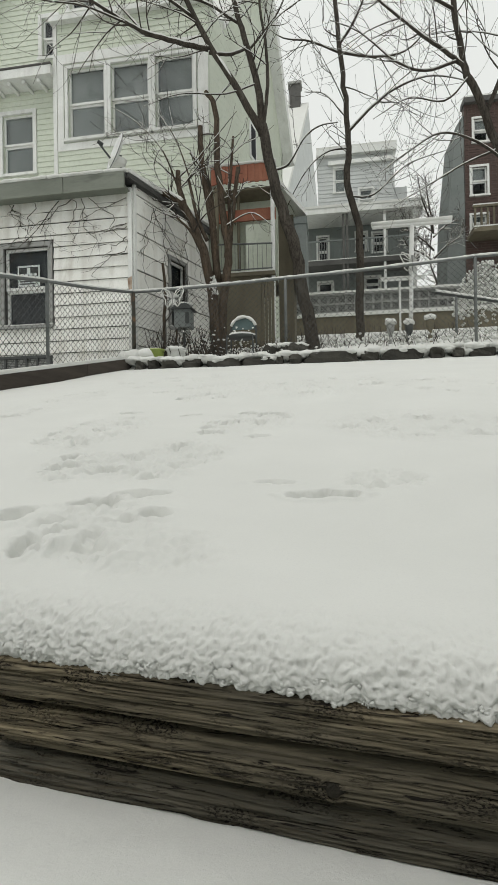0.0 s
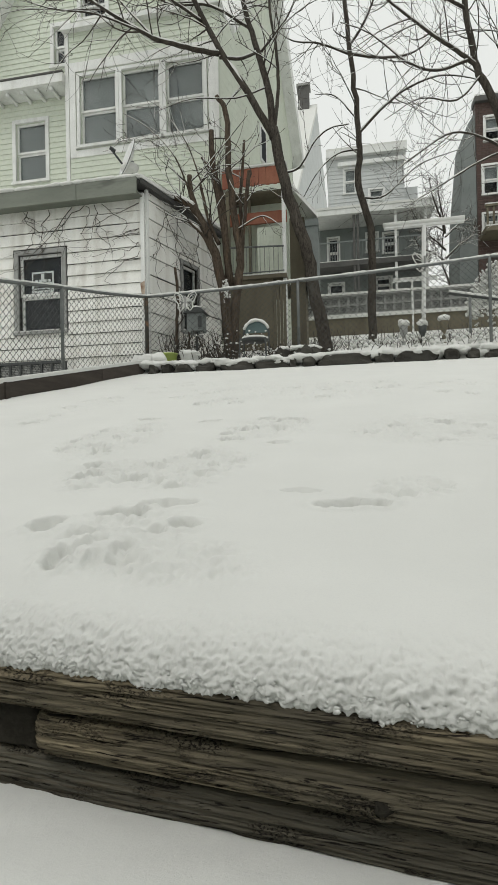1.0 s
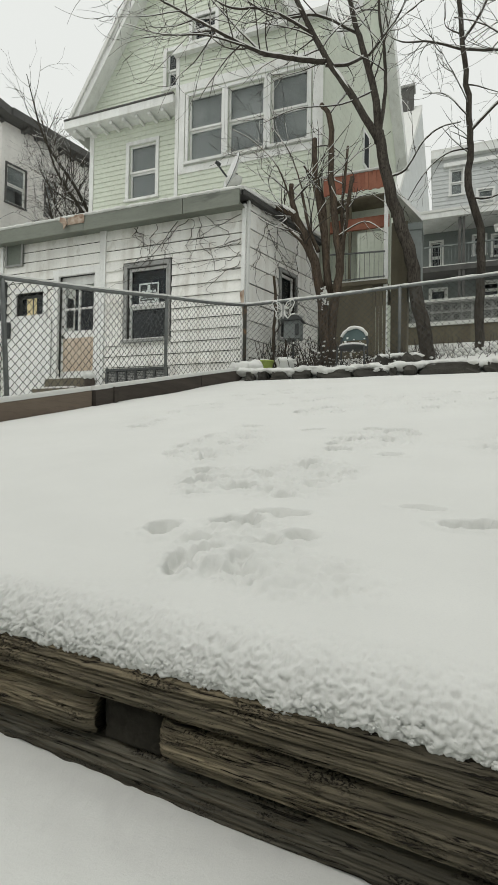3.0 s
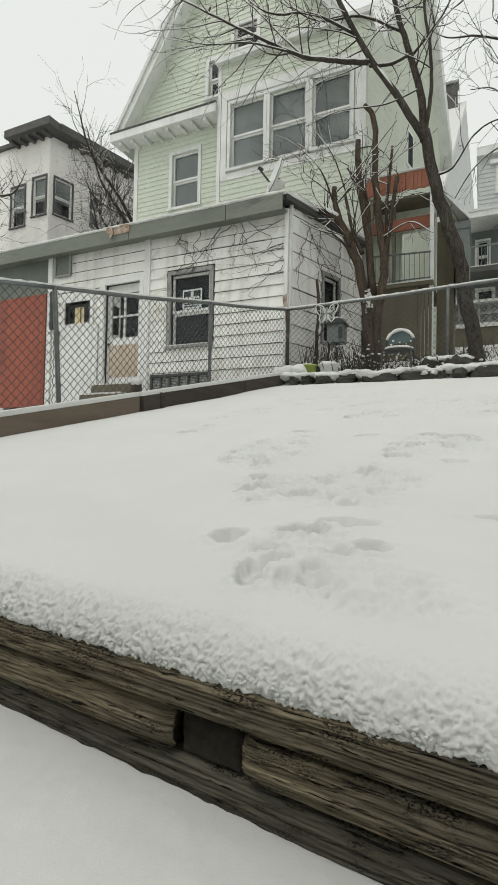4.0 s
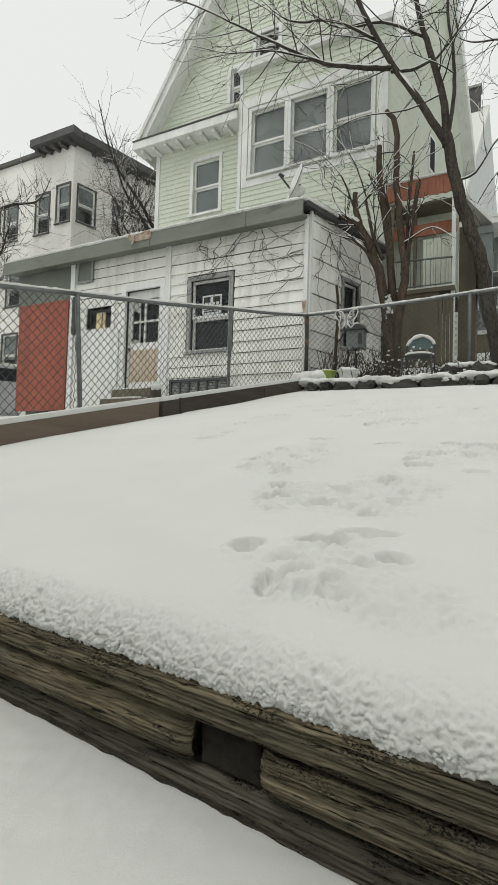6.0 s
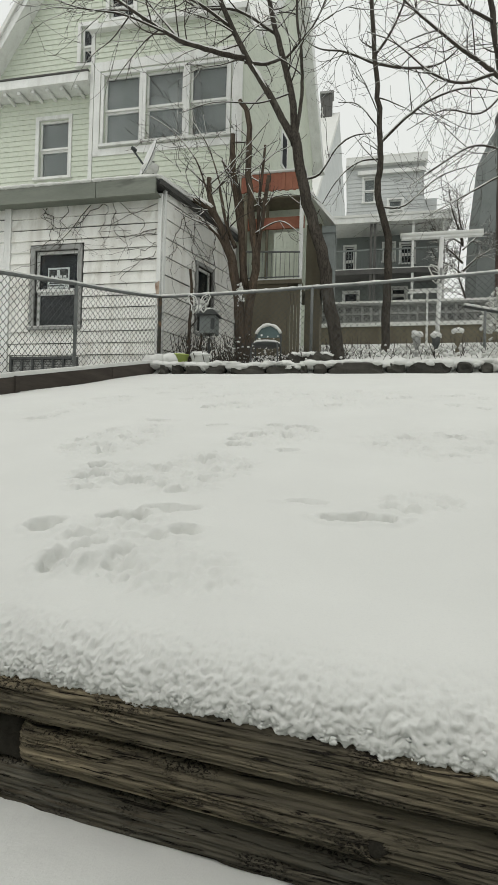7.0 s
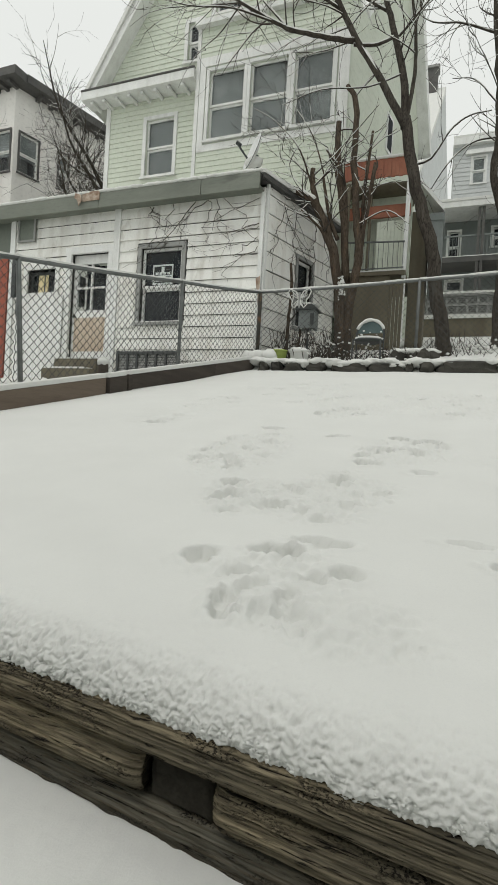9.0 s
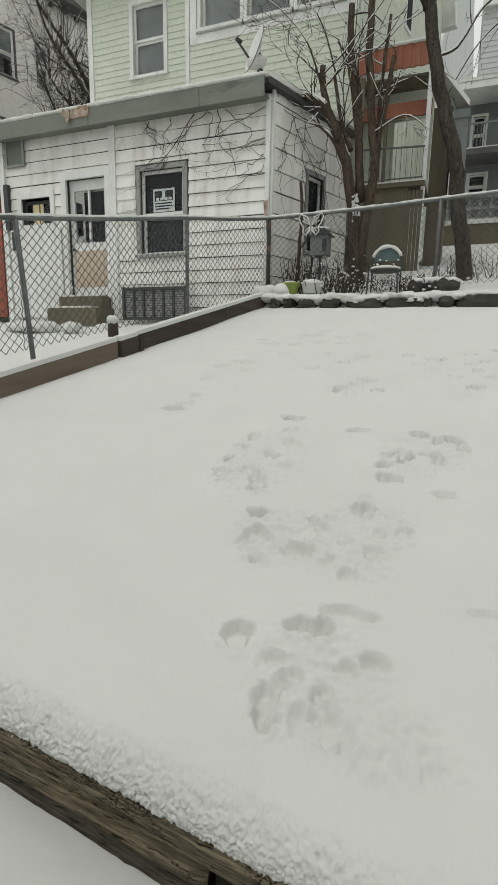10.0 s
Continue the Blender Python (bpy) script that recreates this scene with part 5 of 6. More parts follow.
t2.limb([(0.32, 9.9, 6.6), (0.8, 9.8, 7.0), (1.3, 9.7, 7.25), (1.9, 9.6, 7.3), (2.6, 9.5, 7.0)], 0.03, 0.008, 22, 1.0)
t2.limb([(0.18, 9.9, 8.2), (0.8, 9.8, 7.95), (1.4, 9.7, 7.9), (1.9, 9.6, 8.3)], 0.03, 0.008, 18, 0.9)
t2.limb([(0.17, 9.9, 8.2), (-0.4, 9.9, 8.5), (-0.9, 9.8, 8.55), (-1.3, 9.8, 8.9)], 0.024, 0.006, 18, 0.8)
t2.limb([(0.16, 9.9, 8.3), (0.55, 9.9, 8.9), (0.9, 9.8, 9.8)], 0.03, 0.012, 12, 0.9)
t2.limb([(0.33, 9.9, 6.3), (-0.1, 9.8, 6.2), (-0.5, 9.7, 5.8), (-0.9, 9.7, 5.1)], 0.018, 0.006, 7, 0.6)
t2.limb([(0.33, 9.9, 5.35), (0.8, 9.8, 5.3), (1.4, 9.7, 5.75), (2.1, 9.6, 5.9)], 0.02, 0.006, 12, 0.8)
t2.limb([(0.30, 9.9, 6.9), (-0.1, 9.9, 7.4), (-0.5, 9.9, 7.5)], 0.016, 0.006, 10, 0.6)
t2.done("bare_tree", (0.55, 9.9, 2.5), "slender bare tree behind the fence with spreading twigs")

t3 = Tree(303)
t3.dense = 0.55
t3.limb([(3.7, 9.1, 2.0), (3.55, 9.05, 3.4), (3.25, 9, 4.6), (2.85, 9, 5.4), (2.45, 9, 6.5), (2.25, 9, 7.06), (2.09, 9, 8.16), (1.95, 9, 9.6), (1.9, 9, 10.6)], 0.10, 0.03, 16, 1.1, start=0.5)
t3.limb([(2.30, 9, 6.95), (1.95, 8.95, 7.25), (1.61, 8.9, 7.49), (1.1, 8.85, 7.95), (0.66, 8.8, 8.38), (0.2, 8.75, 9.0)], 0.042, 0.012, 26, 1.1)
t3.limb([(2.6, 9, 6.1), (2.9, 8.9, 6.9), (2.95, 8.8, 7.8), (2.8, 8.8, 9.2)], 0.04, 0.02, 16, 1.0)
t3.limb([(2.2, 9, 7.1), (1.6, 8.8, 6.85), (1.1, 8.7, 7.0), (0.5, 8.6, 7.5), (0.0, 8.5, 7.7)], 0.028, 0.006, 22, 0.9)
t3.limb([(3.0, 9, 5.2), (2.4, 8.8, 5.55), (1.8, 8.7, 5.7), (1.2, 8.6, 5.35), (0.75, 8.5, 5.0)], 0.026, 0.006, 14, 0.8)
t3.limb([(2.8, 9, 5.5), (2.2, 8.8, 5.2), (1.6, 8.7, 4.85), (1.0, 8.6, 4.5)], 0.022, 0.005, 12, 0.7)
t3.limb([(2.35, 9, 6.8), (1.9, 8.8, 6.3), (1.3, 8.7, 6.35), (0.7, 8.6, 6.0)], 0.020, 0.005, 14, 0.8)
t3.limb([(2.1, 9, 8.0), (1.5, 8.9, 8.4), (1.1, 8.8, 9.2)], 0.03, 0.01, 14, 0.9)
t3.done("bare_tree", (3.7, 9.1, 2.2), "leaning bare tree with snow-lined spreading limbs")

t4 = Tree(404)
t4.dense = 0.4
t4.limb([(-1.86, 7.95, 1.75), (-1.91, 7.92, 2.33), (-1.98, 7.9, 3.1), (-2.12, 7.9, 3.75), (-2.39, 7.85, 4.42), (-2.58, 7.8, 4.60), (-2.85, 7.75, 4.72)], 0.098, 0.050, 10, 0.5, start=0.7)
t4.limb([(-1.80, 7.95, 1.75), (-1.81, 7.95, 2.69), (-1.70, 7.95, 3.51), (-1.76, 7.95, 4.2), (-1.86, 7.95, 5.1), (-1.88, 7.95, 6.04), (-2.04, 7.95, 6.36)], 0.082, 0.036, 10, 0.7, snow=False, start=0.55)
t4.limb([(-1.87, 7.98, 3.2), (-2.0, 7.98, 4.4), (-2.12, 7.98, 5.1), (-2.15, 7.98, 5.82)], 0.062, 0.044, 8, 0.6, snow=False, start=0.5)
t4.limb([(-1.73, 7.95, 3.6), (-1.60, 7.95, 4.4), (-1.52, 7.95, 5.06)], 0.045, 0.03, 4, 0.4, start=0.5)
t4.limb([(-2.39, 7.85, 4.40), (-2.48, 7.85, 4.75), (-2.50, 7.85, 5.05)], 0.05, 0.04, 12, 0.9, start=0.5)
t4.limb([(-2.05, 7.95, 3.9), (-2.2, 7.9, 4.3), (-2.33, 7.9, 4.9)], 0.035, 0.022, 8, 0.6)
t4.limb([(-1.75, 7.93, 4.1), (-1.3, 7.85, 4.25), (-0.95, 7.8, 4.0)], 0.014, 0.006, 4, 0.4)
t4.limb([(-2.45, 7.85, 4.6), (-2.7, 7.7, 5.3), (-3.1, 7.6, 5.75), (-3.5, 7.5, 6.0)], 0.014, 0.005, 16, 0.7)
t4.limb([(-2.3, 7.85, 4.9), (-2.5, 7.7, 5.5), (-2.9, 7.6, 6.1)], 0.012, 0.005, 14, 0.7)
t4.limb([(-2.70, 7.62, 1.8), (-2.69, 7.6, 2.5), (-2.66, 7.6, 3.0), (-2.70, 7.6, 3.45)], 0.030, 0.022, 2, 0.3, snow=False)
t4.limb([(-2.60, 7.6, 1.85), (-2.48, 7.6, 2.3), (-2.52, 7.6, 2.8)], 0.022, 0.014, 3, 0.3)
for stem in ([(-1.95, 7.98, 3.0), (-1.93, 7.98, 4.0), (-2.02, 7.96, 4.9), (-2.30, 7.9, 5.35)], [(-1.76, 7.96, 3.3), (-1.66, 8.0, 3.9), (-1.68, 8.0, 4.6), (-1.60, 8.0, 5.6)], [(-2.12, 7.88, 3.7), (-2.30, 7.82, 4.05), (-2.62, 7.75, 4.35)]):
    t4.limb(stem, 0.042, 0.02, 10, 0.6, start=0.4)
for k in range(60):
    r = t4.rng.uniform(0.008, 0.022)
    t4.snow.blob((-1.93 + t4.rng.gauss(0, 0.035), 7.84, 3.1 + t4.rng.gauss(0, 0.10)), (r, r, r), t4.rng, 0.8, 7, 5)
t4.done("pollarded_tree", (-1.85, 7.95, 1.8), "many-stemmed cut-back tree with clinging snow", BARKRED)


def wild_tree(seed, base, height, spread, label, n=9):
    t = Tree(seed)
    b = Vector(base)
    r = t.rng
    t.limb([b - Vector((0, 0, 0.3)), b + Vector((0.1, 0, height * 0.3)), b + Vector((-0.1, 0.1, height * 0.6)), b + Vector((0.1, 0, height))], height * 0.0115, 0.008, 34, spread * 0.28, snow=False, start=0.4)
    for k in range(n):
        a, h = r.uniform(0, 2 * math.pi), height * r.uniform(0.3, 0.8)
        d = Vector((math.cos(a), math.sin(a), 0))
        s = spread * r.uniform(0.6, 1.1)
        p0 = b + Vector((0, 0, h))
        t.limb([p0, p0 + d * s * 0.4 + Vector((0, 0, s * 0.35)), p0 + d * s * 0.8 + Vector((0, 0, s * 0.6)), p0 + d * s + Vector((0, 0, s * 1.0))], height * 0.0078, 0.009, 40, spread * 0.24, start=0.2)
    return t.done("bare_tree", base, label)


wild_tree(51, (-10.7, 14.0, terrain(-10.7, 14)), 9.0, 3.2, "tall bare tree beside the cream building", 17)
wild_tree(52, (-14.5, 9.5, terrain(-14.5, 9.5)), 8.5, 2.8, "bare tree near the parked cars", 9)
wild_tree(54, (3.0, 15.5, terrain(3.0, 15.5)), 3.6, 1.2, "small snowy bare tree beside the grey house", 8)

# ---- clothes pole and garden ornaments behind the fence ----
pole = thing("clothes_pole", (1.56, 10.5, 2.6), "white T-shaped clothes pole topped with snow", "clothes pole")
part("post", Geo().tube([(1.54, 10.5, 2.4), (1.60, 10.5, 4.93)], 0.045, 10), WHITETRIM, pole, smooth=True)
part("crossbar", Geo().box(0.82, 2.36, 10.46, 10.54, 4.92, 4.99, c=0.01), WHITETRIM, pole)
part("snow", Geo().tube([(0.8 + 0.1575 * i, 10.5, 5.01) for i in range(11)], [0.05 + 0.012 * rng.random() for _ in range(11)], 8), SNOW, pole, smooth=True)


def butterfly(x, y, z, k, label):
    o = thing("butterfly_ornament", (x, y, z - 0.25 * k), label, "garden ornament", "butterfly ornaments")
    wing = [(0.0, -0.02), (0.10, 0.17), (0.25, 0.24), (0.30, 0.16), (0.24, 0.02), (0.18, -0.06), (0.20, -0.16), (0.12, -0.24), (0.03, -0.14), (0.0, -0.02)]
    for s in (-1, 1):
        g = Geo().tube([(x + s * u * k, y, z + w * k) for u, w in wing], 0.016 * k, 6)
        for u, w in ((0.2, 0.18), (0.15, -0.16), (0.22, 0.08), (0.1, 0.15), (0.1, -0.2)):
            g.tube([(x, y, z - 0.02 * k), (x + s * u * k, y, z + w * k)], 0.011 * k, 5)
        part("wing", g, SNOW, o, smooth=True)
    part("body", Geo().tube([(x, y, z - 0.24 * k), (x, y, z + 0.14 * k)], [0.02 * k, 0.03 * k], 8), CONCRETE, o)


butterfly(1.59, 10.42, 4.18, 0.8, "snow-covered wire butterfly ornament on the clothes pole")
butterfly(-2.36, 7.02, 2.72, 0.58, "snow-caked wire butterfly hung on the fence")
stand = thing("metal_stand", (1.4, 10.6, 2.7), "pale metal stand behind the fence", "stand")
part("post", Geo().tube([(1.36, 10.6, 2.5), (1.36, 10.6, 3.9)], 0.022, 8), WHITETRIM, stand)
part("bar", Geo().box(0.98, 1.85, 10.58, 10.62, 3.86, 3.91), WHITETRIM, stand)
part("snow", Geo().box(0.98, 1.85, 10.57, 10.63, 3.913, 3.94), SNOW, stand)
for x, kind_, h in ((0.92, 0, 0.42), (1.22, 1, 0.40), (1.55, 2, 0.46)):
    o = thing("garden_ornament", (x, 8.5, terrain(x, 8.5)), ("snow-capped lantern ornament in the bed", "dark pedestal ornament under snow", "bushy ornament caked with snow")[kind_], "garden ornament", "ornaments behind the fence")
    z = terrain(x, 8.5)
    part("base", turned(x, 8.5, z - 0.1, [(0.05, 0), (0.035, 0.12), (0.03, h * 0.6), (0.06, h * 0.75), (0.07, h), (0.03, h + 0.03)], 12), (CONCRETE, DARKMETAL, BROWN)[kind_], o, smooth=True)
    part("snow_cap", Geo().blob((x, 8.5, z + h - 0.06), (0.10, 0.09, 0.06), rng, 0.5), SNOW, o, smooth=True)
hedge = Geo()
for k in range(420):
    x, y = rng.uniform(-0.5, 3.2), rng.uniform(7.9, 9.4)
    z = terrain(x, y)
    r = rng.uniform(0.008, 0.032)
    hedge.blob((x, y, z + rng.uniform(0, 0.16)), (r * 1.4, r, r), rng, 0.6, 6, 4)
solo("snowy_scrub", hedge, SNOW, "low scrub caked with snow behind the fence", "plants", kind="stuff", smooth=True)
scrub = Geo()
for k in range(260):
    x, y = rng.uniform(-0.7, 4.5), rng.uniform(7.8, 9.6)
    z = terrain(x, y) - 0.05
    scrub.tube([(x, y, z), (x + rng.gauss(0, 0.1), y, z + rng.uniform(0.12, 0.4))], [0.007, 0.003], 3)
solo("scrub_stems", scrub, TWIG, "thin dark stems poking through snow", "plants", kind="stuff")

rail = thing("stair_rail", (2.08, 9.0, 2.40), "dark sloping stair rail with snow along its top", "handrail")
part("bar", Geo().tube([(1.74, 9.0, 3.12), (3.37, 9.0, 2.78)], 0.03, 8), DARKMETAL, rail, smooth=True)
part("post", Geo().tube([(2.08, 9.0, terrain(2.08, 9.0) - 0.1), (2.08, 9.0, 3.04)], 0.024, 8), STEEL, rail, smooth=True)
part("snow", Geo().tube([(1.74 + 1.63 * k / 9, 8.99, 3.12 + -0.35 * k / 9 + 0.028) for k in range(10)], [0.02 + 0.008 * rng.random() for _ in range(10)], 6), SNOW, rail, smooth=True)

# ---- patterned block wall ----
blockwall = thing("block_wall", (2, 14, 3.5), "pierced concrete block wall with snow on top", "wall")
part("base_wall", Geo().box(-1.6, 9, 14.0, 14.25, 3.0, 4.08), BROWN, blockwall)
part("snow", Geo().box(-1.6, 9, 13.96, 14.0, 4.02, 4.12).box(-1.6, 9, 14.0, 14.26, 4.083, 4.13), SNOW, blockwall)
cell = Geo()
S = 0.24
for q in ((-S / 2, S / 2, -S / 2, -S / 2 + 0.022), (-S / 2, S / 2, S / 2 - 0.022, S / 2), (-S / 2, -S / 2 + 0.022, -S / 2 + 0.022, S / 2 - 0.022), (S / 2 - 0.022, S / 2, -S / 2 + 0.022, S / 2 - 0.022)):
    cell.box(q[0], q[1], 0, 0.09, q[2], q[3])
cell.tube([(0.085 * math.cos(a), 0.045, 0.085 * math.sin(a)) for a in np.linspace(0, 2 * math.pi, 9)], 0.02, 4, cap=False)
for s in (-1, 1):
    cell.tube([(-0.1, 0.045, -0.1 * s), (0.1, 0.045, 0.1 * s)], 0.016, 4, cap=False)
cell_mesh = mesh_of("block", cell, CONCRETE)
inv = root_inverse(blockwall)
for k in range(42):
    for j in range(2):
        ob = new("block", cell_mesh)
        ob.parent, ob.matrix_parent_inverse = blockwall, inv
        ob.matrix_basis = pose(-1.45 + k * 0.243, 14.02, 4.255 + j * 0.243)
part("backing", Geo().box(-1.6, 9, 14.16, 14.19, 4.13, 4.62), EAVE, blockwall)
part("coping", Geo().box(-1.6, 9, 13.98, 14.2, 4.62, 4.66), CONCRETE, blockwall)
part("snow", Geo().box(-1.6, 9, 13.97, 14.2, 4.663, 4.72), SNOW, blockwall)

# ---- grey house with a two-storey porch ----
gh = thing("grey_house", (1, 19, 4.5), "blue-grey two-storey house with a covered back porch", "house")
G2 = facing(0, 18.9, 0)
wins = [(-0.45, -0.10, 7.15, 8.2), (0.95, 1.30, 7.6, 8.25), (1.55, 2.0, 7.5, 8.2), (-0.45, 0.05, 5.8, 6.5), (1.25, 1.75, 6.1, 6.6)]
part("wall", wall_geo(G2, -1.0, 3.0, 4.0, 9.0, wins, 0.2), GREYWALL, gh)
for h in wins:
    window(G2, *h, gh, trim=0.07, shade=UNLIT, shade_to=1.0)
part("deck", Geo().box(-0.95, 3.0, 0.0, 1.1, 6.78, 6.95, G2), EAVE, gh)
part("snow", Geo().box(-0.95, 3.0, 0.95, 1.1, 6.953, 6.98, G2), SNOW, gh)
part("porch_roof", Geo().box(-1.1, 3.15, -0.1, 1.2, 8.55, 8.74, G2), WHITETRIM, gh)
part("snow", Geo().box(-1.1, 3.15, -0.1, 1.22, 8.743, 8.83, G2), SNOW, gh)
for x in (-0.85, 0.45, 0.58, 1.85, 2.85):
    part("post", Geo().box(x - 0.04, x + 0.04, 1.0, 1.08, 4.2, 8.55, G2), EAVE if x < 1.5 else WHITETRIM, gh)
part("rail", Geo().box(-0.9, 2.9, 1.02, 1.06, 7.62, 7.67, G2), GREYWALL, gh)
for k in range(36):
    part("baluster", Geo().box(-0.85 + k * 0.105, -0.83 + k * 0.105, 1.03, 1.05, 6.96, 7.62, G2), GREYWALL, gh)
G3 = facing(0, 20.0, 0)
uw = [(0.20, 0.62, 10.35, 11.3), (1.15, 1.65, 9.6, 10.4)]
part("upper_wall", wall_geo(G3, -0.45, 2.45, 8.0, 12.0, uw, 0.2), PALEWALL, gh)
part("siding", vinyl(Geo(), G3, lambda z: -0.43, lambda z: 2.43, 8.9, 11.5, [(h[0] - 0.07, h[1] + 0.07, h[2], h[3] + 0.07) for h in uw], 0.16, 0.02), PALEWALL, gh)
for h in uw:
    window(G3, *h, gh, trim=0.07, shade=BLIND, shade_to=1.0)
part("side_wall", Geo().box(-0.45, -0.25, -5, -0.2, 8.0, 12.0, G3).box(2.25, 2.45, -5, -0.2, 8.0, 12.0, G3).box(-0.45, 2.45, -5.2, -5, 8, 12, G3), PALEWALL, gh)
part("cornice", Geo().box(-0.5, 2.55, -5.2, 0.2, 11.75, 12.0, G3).box(-0.05, 2.5, 0.0, 0.14, 11.4, 11.55, G3), WHITETRIM, gh)
part("snow", Geo().box(-0.5, 2.55, -5.2, 0.2, 12.003, 12.08, G3), SNOW, gh)
part("side_extension", Geo().box(2.46, 3.0, -2.5, -0.5, 8.5, 10.6, G3), PALEWALL, gh)
for x in (-0.3, 0.9, 1.3):
    part("vent_pipe", Geo().tube([(x, 21, 12.0), (x, 21, 12.6)], 0.06, 8), DARKMETAL, gh)

# ---- far house with a steep snowy roof and chimney ----
fh = thing("steep_roof_house", (-3, 29, 6), "pale house with a steep snow-covered roof and brick chimney", "house")
GE = facing(-2.6, 27.0, 83.5)
part("gable_wall", Geo().prism([(0.0, 6), (0.0, 12.9), (10.5, 25.5), (21.0, 12.9), (21.0, 6)], -0.3, 0.0, GE), PALEWALL, fh)
part("roof", Geo().add([(-2.55, 26.6, 12.6), (-12, 26.6, 12.6), (-12, 37.5, 25.75), (-1.38, 37.5, 25.75), (-2.55, 26.8, 12.4), (-12, 26.8, 12.4), (-12, 37.7, 25.5), (-1.38, 37.7, 25.5)],
                       [(0, 3, 2, 1), (4, 5, 6, 7), (0, 1, 5, 4), (3, 7, 6, 2), (0, 4, 7, 3), (1, 2, 6, 5)]), SNOW, fh, "snow-covered roof plane")
ch = part("chimney", Geo().box(-2.75, -1.95, 37.0, 37.8, 24.4, 26.9), EAVE, fh, "dark brick chimney")
part("cap", Geo().box(-2.85, -1.85, 36.9, 37.9, 26.9, 27.05), CONCRETE, ch)
part("front_wall", Geo().box(-12, -2.9, 27.0, 27.3, 6, 12.7), PALEWALL, fh)

# ---- brick house and its grey neighbour ----
bh = thing("brick_house", (6, 16, 4.2), "dark red brick house with white-framed windows and wooden balcony", "house")
B = facing(0, 16.0, 0)
bw = [(4.30, 4.72, 9.55, 10.25), (4.22, 4.66, 7.95, 8.80), (4.20, 4.64, 6.85, 7.35), (5.3, 5.75, 7.95, 8.8), (5.3, 5.75, 9.55, 10.25)]
part("wall", wall_geo(B, 4.03, 9.0, 3.5, 10.75, bw, 0.25), MORTAR, bh)
for h in bw:
    window(B, *h, bh, trim=0.06, shade=BLIND, shade_to=0.5)
g = Geo()
z, row = 5.6, 0
rb = random.Random(8)
while z < 10.7:
    for a, b in spans(4.04, 6.6, z, z + 0.065, [(h[0] - 0.06, h[1] + 0.06, h[2] - 0.05, h[3] + 0.06) for h in bw]):
        u = a - (0.11 if row % 2 else 0)
        while u < b:
            e = min(u + 0.205, b)
            if e - max(u, a) > 0.03:
                g.box(max(u, a), e, 0.001, 0.012 + rb.uniform(0, 0.006), z, z + 0.062, B)
            u += 0.217
    z += 0.076
    row += 1
tagged(part("bricks", g, BRICK, bh), kind="stuff")
part("cornice", Geo().box(4.0, 9.0, -0.3, 0.15, 10.70, 10.85, B), EAVE, bh)
part("snow", Geo().box(4.0, 9.0, -0.3, 0.14, 10.853, 10.9, B), SNOW, bh)
part("balcony", Geo().box(4.05, 6.5, 0.02, 0.8, 6.55, 6.68, B), BROWN, bh)
part("snow", Geo().box(4.05, 6.5, 0.6, 0.8, 6.683, 6.72, B), SNOW, bh)
for k in range(14):
    part("baluster", Geo().box(4.08 + k * 0.17, 4.13 + k * 0.17, 0.72, 0.77, 6.68, 7.25, B), BROWN, bh)
part("rail", Geo().box(4.05, 6.5, 0.7, 0.79, 7.25, 7.31, B), BROWN, bh)
part("snow", Geo().box(4.05, 6.5, 0.7, 0.79, 7.313, 7.345, B), SNOW, bh)
part("side_wall", Geo().prism([(3.42, 3.5), (4.02, 3.5), (4.02, 10.45), (3.80, 10.1), (3.55, 7.6)], -1.6, -0.02, B), GREYWALL, bh, "plain grey rendered flank")

bush = Geo()
for k in range(1100):
    a, r = rng.uniform(0, 6.283), math.sqrt(rng.random())
    x, y = 3.5 + 0.75 * r * math.cos(a), 12.2 + 0.5 * r * math.sin(a)
    top = 3.45 + 1.25 * (1 - r * r * 0.7)
    bush.blob((x, y, rng.uniform(top - 0.6, top)), (rng.uniform(0.015, 0.042),) * 3, rng, 0.8, 5, 4)
solo("snowy_bush", bush, SNOW, "round evergreen bush caked with snow", "bush", kind="stuff", smooth=True)

# ---- cream building down the street ----
cb = thing("cream_building", (-15, 14, 1), "cream stucco three-storey building with dark bracketed eaves", "building")
C1, C2 = facing(-14.4, 13, 0), facing(-14.4, 13, 75)
c1w = [(-1.85, -1.18, 8.9, 10.4), (-0.76, -0.14, 9.15, 10.55), (-3.6, -2.9, 8.9, 10.4), (-4.6, -3.9, 8.9, 10.4), (-1.85, -1.18, 6.3, 7.8), (-0.76, -0.14, 6.3, 7.8), (-3.3, -2.5, 6.3, 7.8), (-1.8, -1.1, 3.6, 5.2), (-3.4, -2.6, 3.6, 5.2)]
c2w = [(0.22, 0.90, 9.2, 10.55), (1.72, 2.12, 9.3, 10.6), (3.25, 3.9, 9.3, 10.6), (0.25, 0.9, 6.5, 7.9), (1.7, 2.2, 6.5, 7.9), (3.25, 3.9, 6.5, 7.9)]
part("wall", wall_geo(C1, -9, 0, 0.5, 12.0, c1w, 0.25), STUCCO, cb)
part("wall", wall_geo(C2, 0, 8, 0.5, 12.0, c2w, 0.25), STUCCO, cb)
for m, ws in ((C1, c1w), (C2, c2w)):
    for h in ws:
        window(m, *h, cb, trim=0.06, trim_mat=EAVE, shade=BLIND, shade_to=0.6)
part("eave", Geo().box(-1.7, 0.5, -1.0, 0.55, 11.98, 12.25, C1), EAVE, cb)
part("eave", Geo().box(0.1, 8, -1.0, 0.55, 11.984, 12.254, C2), EAVE, cb)
part("cornice", Geo().box(-9, -1.71, -0.2, 0.12, 11.95, 12.1, C1), EAVE, cb)
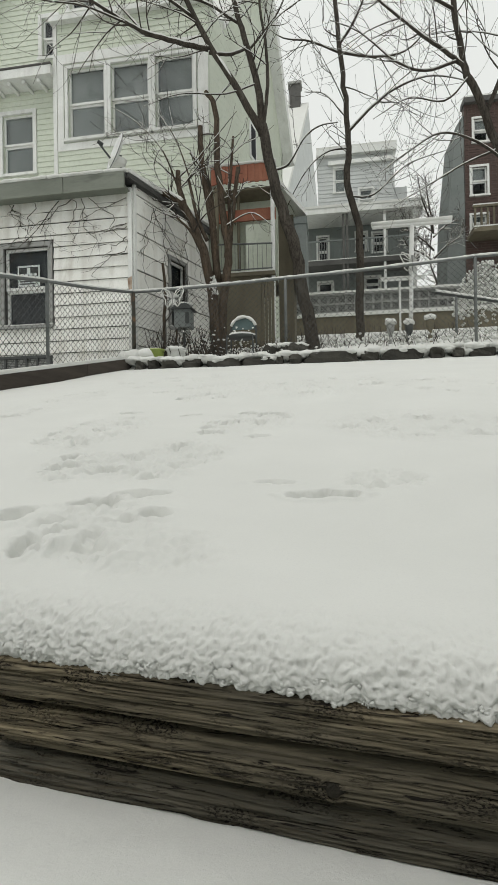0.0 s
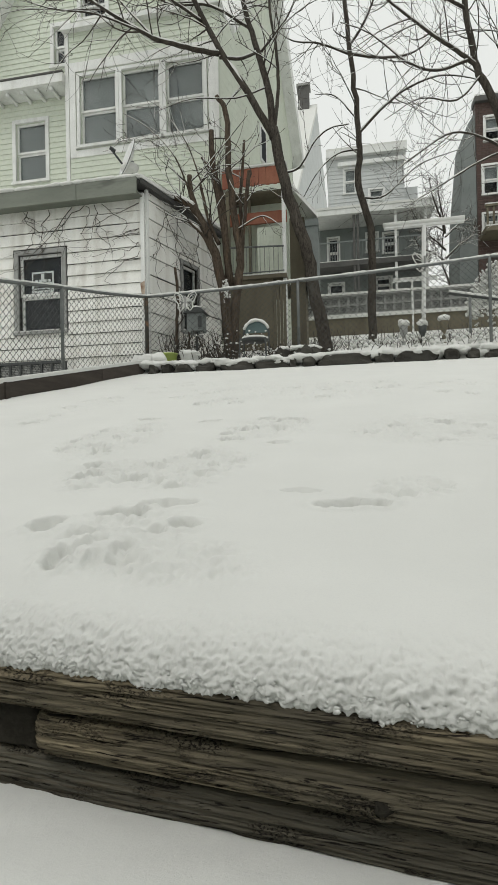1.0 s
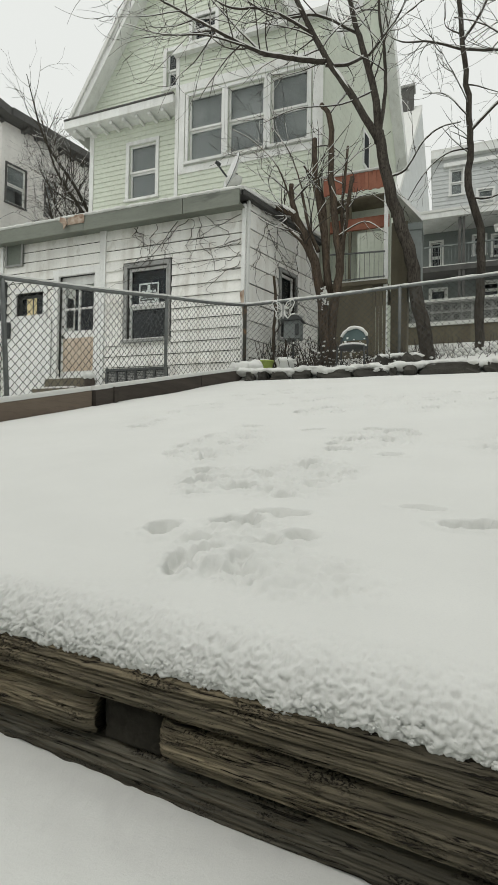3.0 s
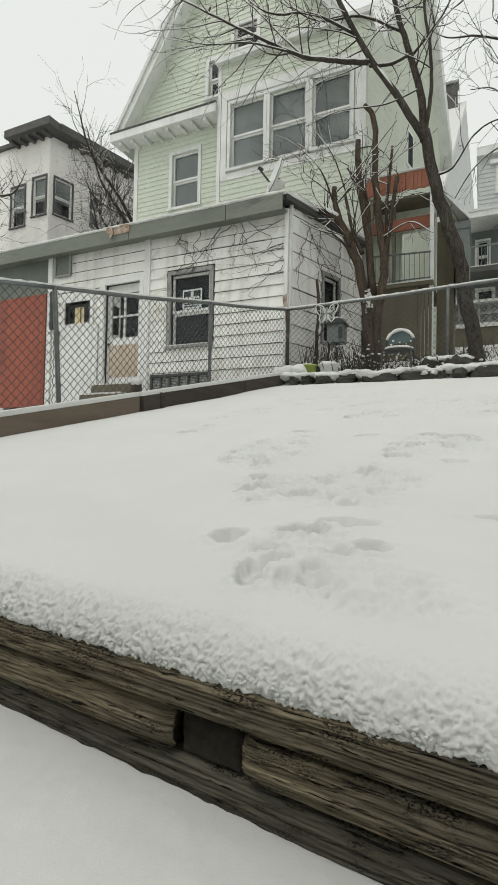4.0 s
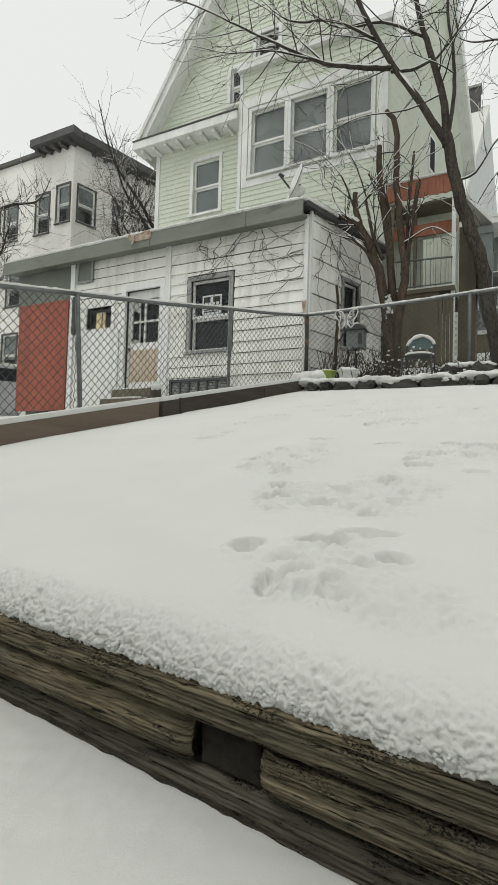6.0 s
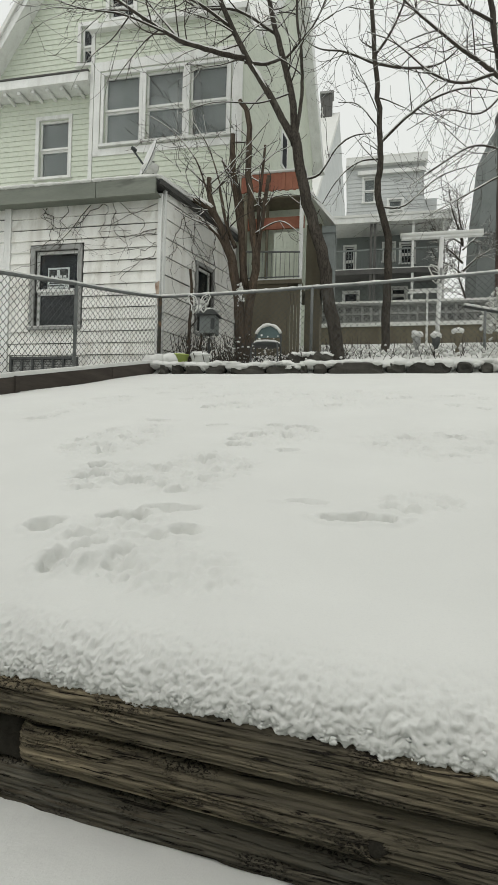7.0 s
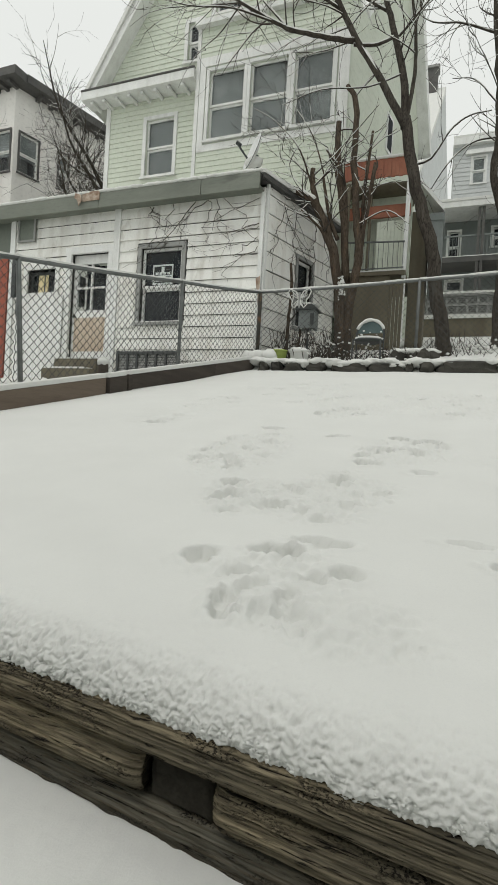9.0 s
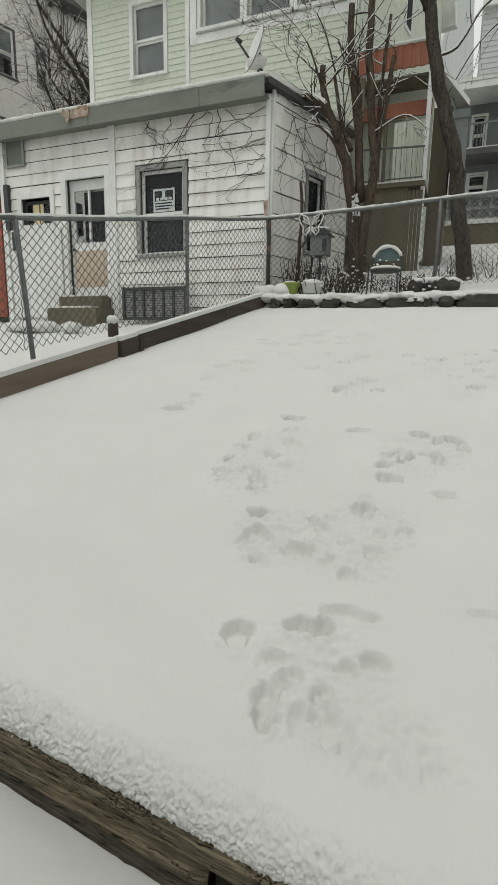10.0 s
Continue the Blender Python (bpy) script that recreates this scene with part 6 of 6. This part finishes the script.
for k in range(5):
    part("bracket", Geo().box(-1.6 + 0.4 * k, -1.48 + 0.4 * k, 0.003, 0.40, 11.86, 11.975, C1), EAVE, cb)
for k in range(14):
    part("bracket", Geo().box(0.7 + 0.5 * k, 0.82 + 0.5 * k, 0.003, 0.40, 11.86, 11.975, C2), EAVE, cb)
part("roof", Geo().box(-9, 0.0, -7.7, -0.3, 12.0, 12.1, C1), ROOFING, cb)

# ---- steps and vent grille by the addition ----
steps = thing("door_steps", (-6.2, 6.9, 1.45), "concrete door steps under snow", "steps")
part("tread", Geo().box(-6.78, -5.78, 6.72, 7.2, 1.25, 1.62, c=0.015), BROWN, steps)
part("tread", Geo().box(-6.72, -5.84, 6.95, 7.2, 1.62, 1.82, c=0.015), BROWN, steps)
part("snow", Geo().box(-6.76, -5.9, 6.73, 6.945, 1.623, 1.65), SNOW, steps)
part("snow", Geo().box(-6.70, -5.9, 6.96, 7.19, 1.823, 1.845), SNOW, steps)
grille = thing("vent_grille", (-4.9, 6.95, 1.45), "dark grey slatted panel leaning at the wall's foot", "panel")
g = Geo()
for q in ((-5.44, -5.40, 1.44, 1.95), (-4.31, -4.27, 1.42, 1.93), (-5.40, -4.31, 1.44, 1.48), (-5.40, -4.31, 1.90, 1.94)):
    g.box(q[0], q[1], 6.95, 7.0, q[2], q[3])
part("frame", g, DARKMETAL, grille)
part("backing", Geo().box(-5.42, -4.29, 7.001, 7.012, 1.44, 1.93), DARKMETAL, grille)
for k in range(5):
    part("rib", Geo().box(-5.24 + 0.18 * k, -5.21 + 0.18 * k, 6.955, 6.99, 1.48, 1.90), DARKMETAL, grille)
for k in range(16):
    part("slat", Geo().box(-5.40, -4.31, 6.985, 6.995, 1.485 + 0.026 * k, 1.502 + 0.026 * k), CONCRETE, grille)
lump = Geo()
for k in range(9):
    x = -6.9 + rng.uniform(0, 2.0)
    lump.blob((x, 6.3 + rng.uniform(-0.4, 0.4), terrain(x, 6.3) + 0.03), (0.16, 0.14, 0.09), rng, 0.4)
solo("snow_lumps", lump, SNOW, "shovelled lumps of snow in the side lot", "snow", kind="stuff", smooth=True)
stump = thing("fence_stub", (-3.55, 4.1, 1.1), "short weathered wooden stub capped with snow", "post")
part("stub", Geo().tube([(-3.42, 3.95, 0.9), (-3.42, 3.95, 1.28)], 0.05, 9), EDGEBOARD, stump)
part("snow", Geo().blob((-3.42, 3.95, 1.30), (0.065, 0.065, 0.05), rng, 0.3), SNOW, stump, smooth=True)


# ---- parked car ----
def parked_car(x, y, z, turn, paint, label):
    car = thing("car", (x, y, z), label, "car", "parked cars")
    m = pose(x, y, z, 0, 0, turn)
    body = [(-2.1, 0.35), (-2.1, 0.75), (-1.95, 0.92), (-1.0, 1.0), (-0.45, 1.42), (1.1, 1.45), (1.75, 1.02), (2.1, 0.95), (2.15, 0.4), (1.8, 0.25), (-1.8, 0.25)]
    part("body", Geo().prism(body, -0.82, 0.82, m), paint, car)
    part("windscreen", Geo().prism([(-0.93, 1.02), (-0.47, 1.38), (-0.45, 1.36), (-0.88, 1.01)], -0.7, 0.7, m @ pose(-0.03, 0, 0.02)), GLASS, car)
    for s in (-1, 1):
        part("side_window", Geo().prism([(-0.75, 1.03), (-0.40, 1.36), (1.0, 1.38), (1.45, 1.05)], s * 0.822, s * 0.832, m), UNLIT, car)
        part("headlight", Geo().box(-2.13, -2.05, s * 0.62 - 0.15, s * 0.62 + 0.15, 0.66, 0.80, m, c=0.01), DISH, car)
        for u in (-1.35, 1.35):
            wheel = part("wheel", Geo().tube([m @ Vector((u, s * 0.66, 0.32)), m @ Vector((u, s * 0.84, 0.32))], 0.32, 18), RUBBER, car, smooth=False)
            part("rim", Geo().tube([m @ Vector((u, s * 0.845, 0.32)), m @ Vector((u, s * 0.855, 0.32))], 0.19, 14), STEEL, wheel)
    part("grille", Geo().box(-2.14, -2.09, -0.4, 0.4, 0.5, 0.72, m), RUBBER, car)
    part("snow", Geo().prism([(-0.5, 1.43), (-0.3, 1.5), (0.9, 1.53), (1.15, 1.46)], -0.75, 0.75, m).prism([(-2.0, 0.93), (-1.9, 0.985), (-1.1, 1.04), (-1.0, 1.01)], -0.75, 0.75, m), SNOW, car)


parked_car(-12.3, 8.9, terrain(-12.3, 8.9) + 0.0, 60, CARPAINT, "silver parked car dusted with snow")
parked_car(-17.5, 10.5, terrain(-17.5, 10.5) + 0.0, 100, DARKMETAL, "dark parked car under snow in the street")
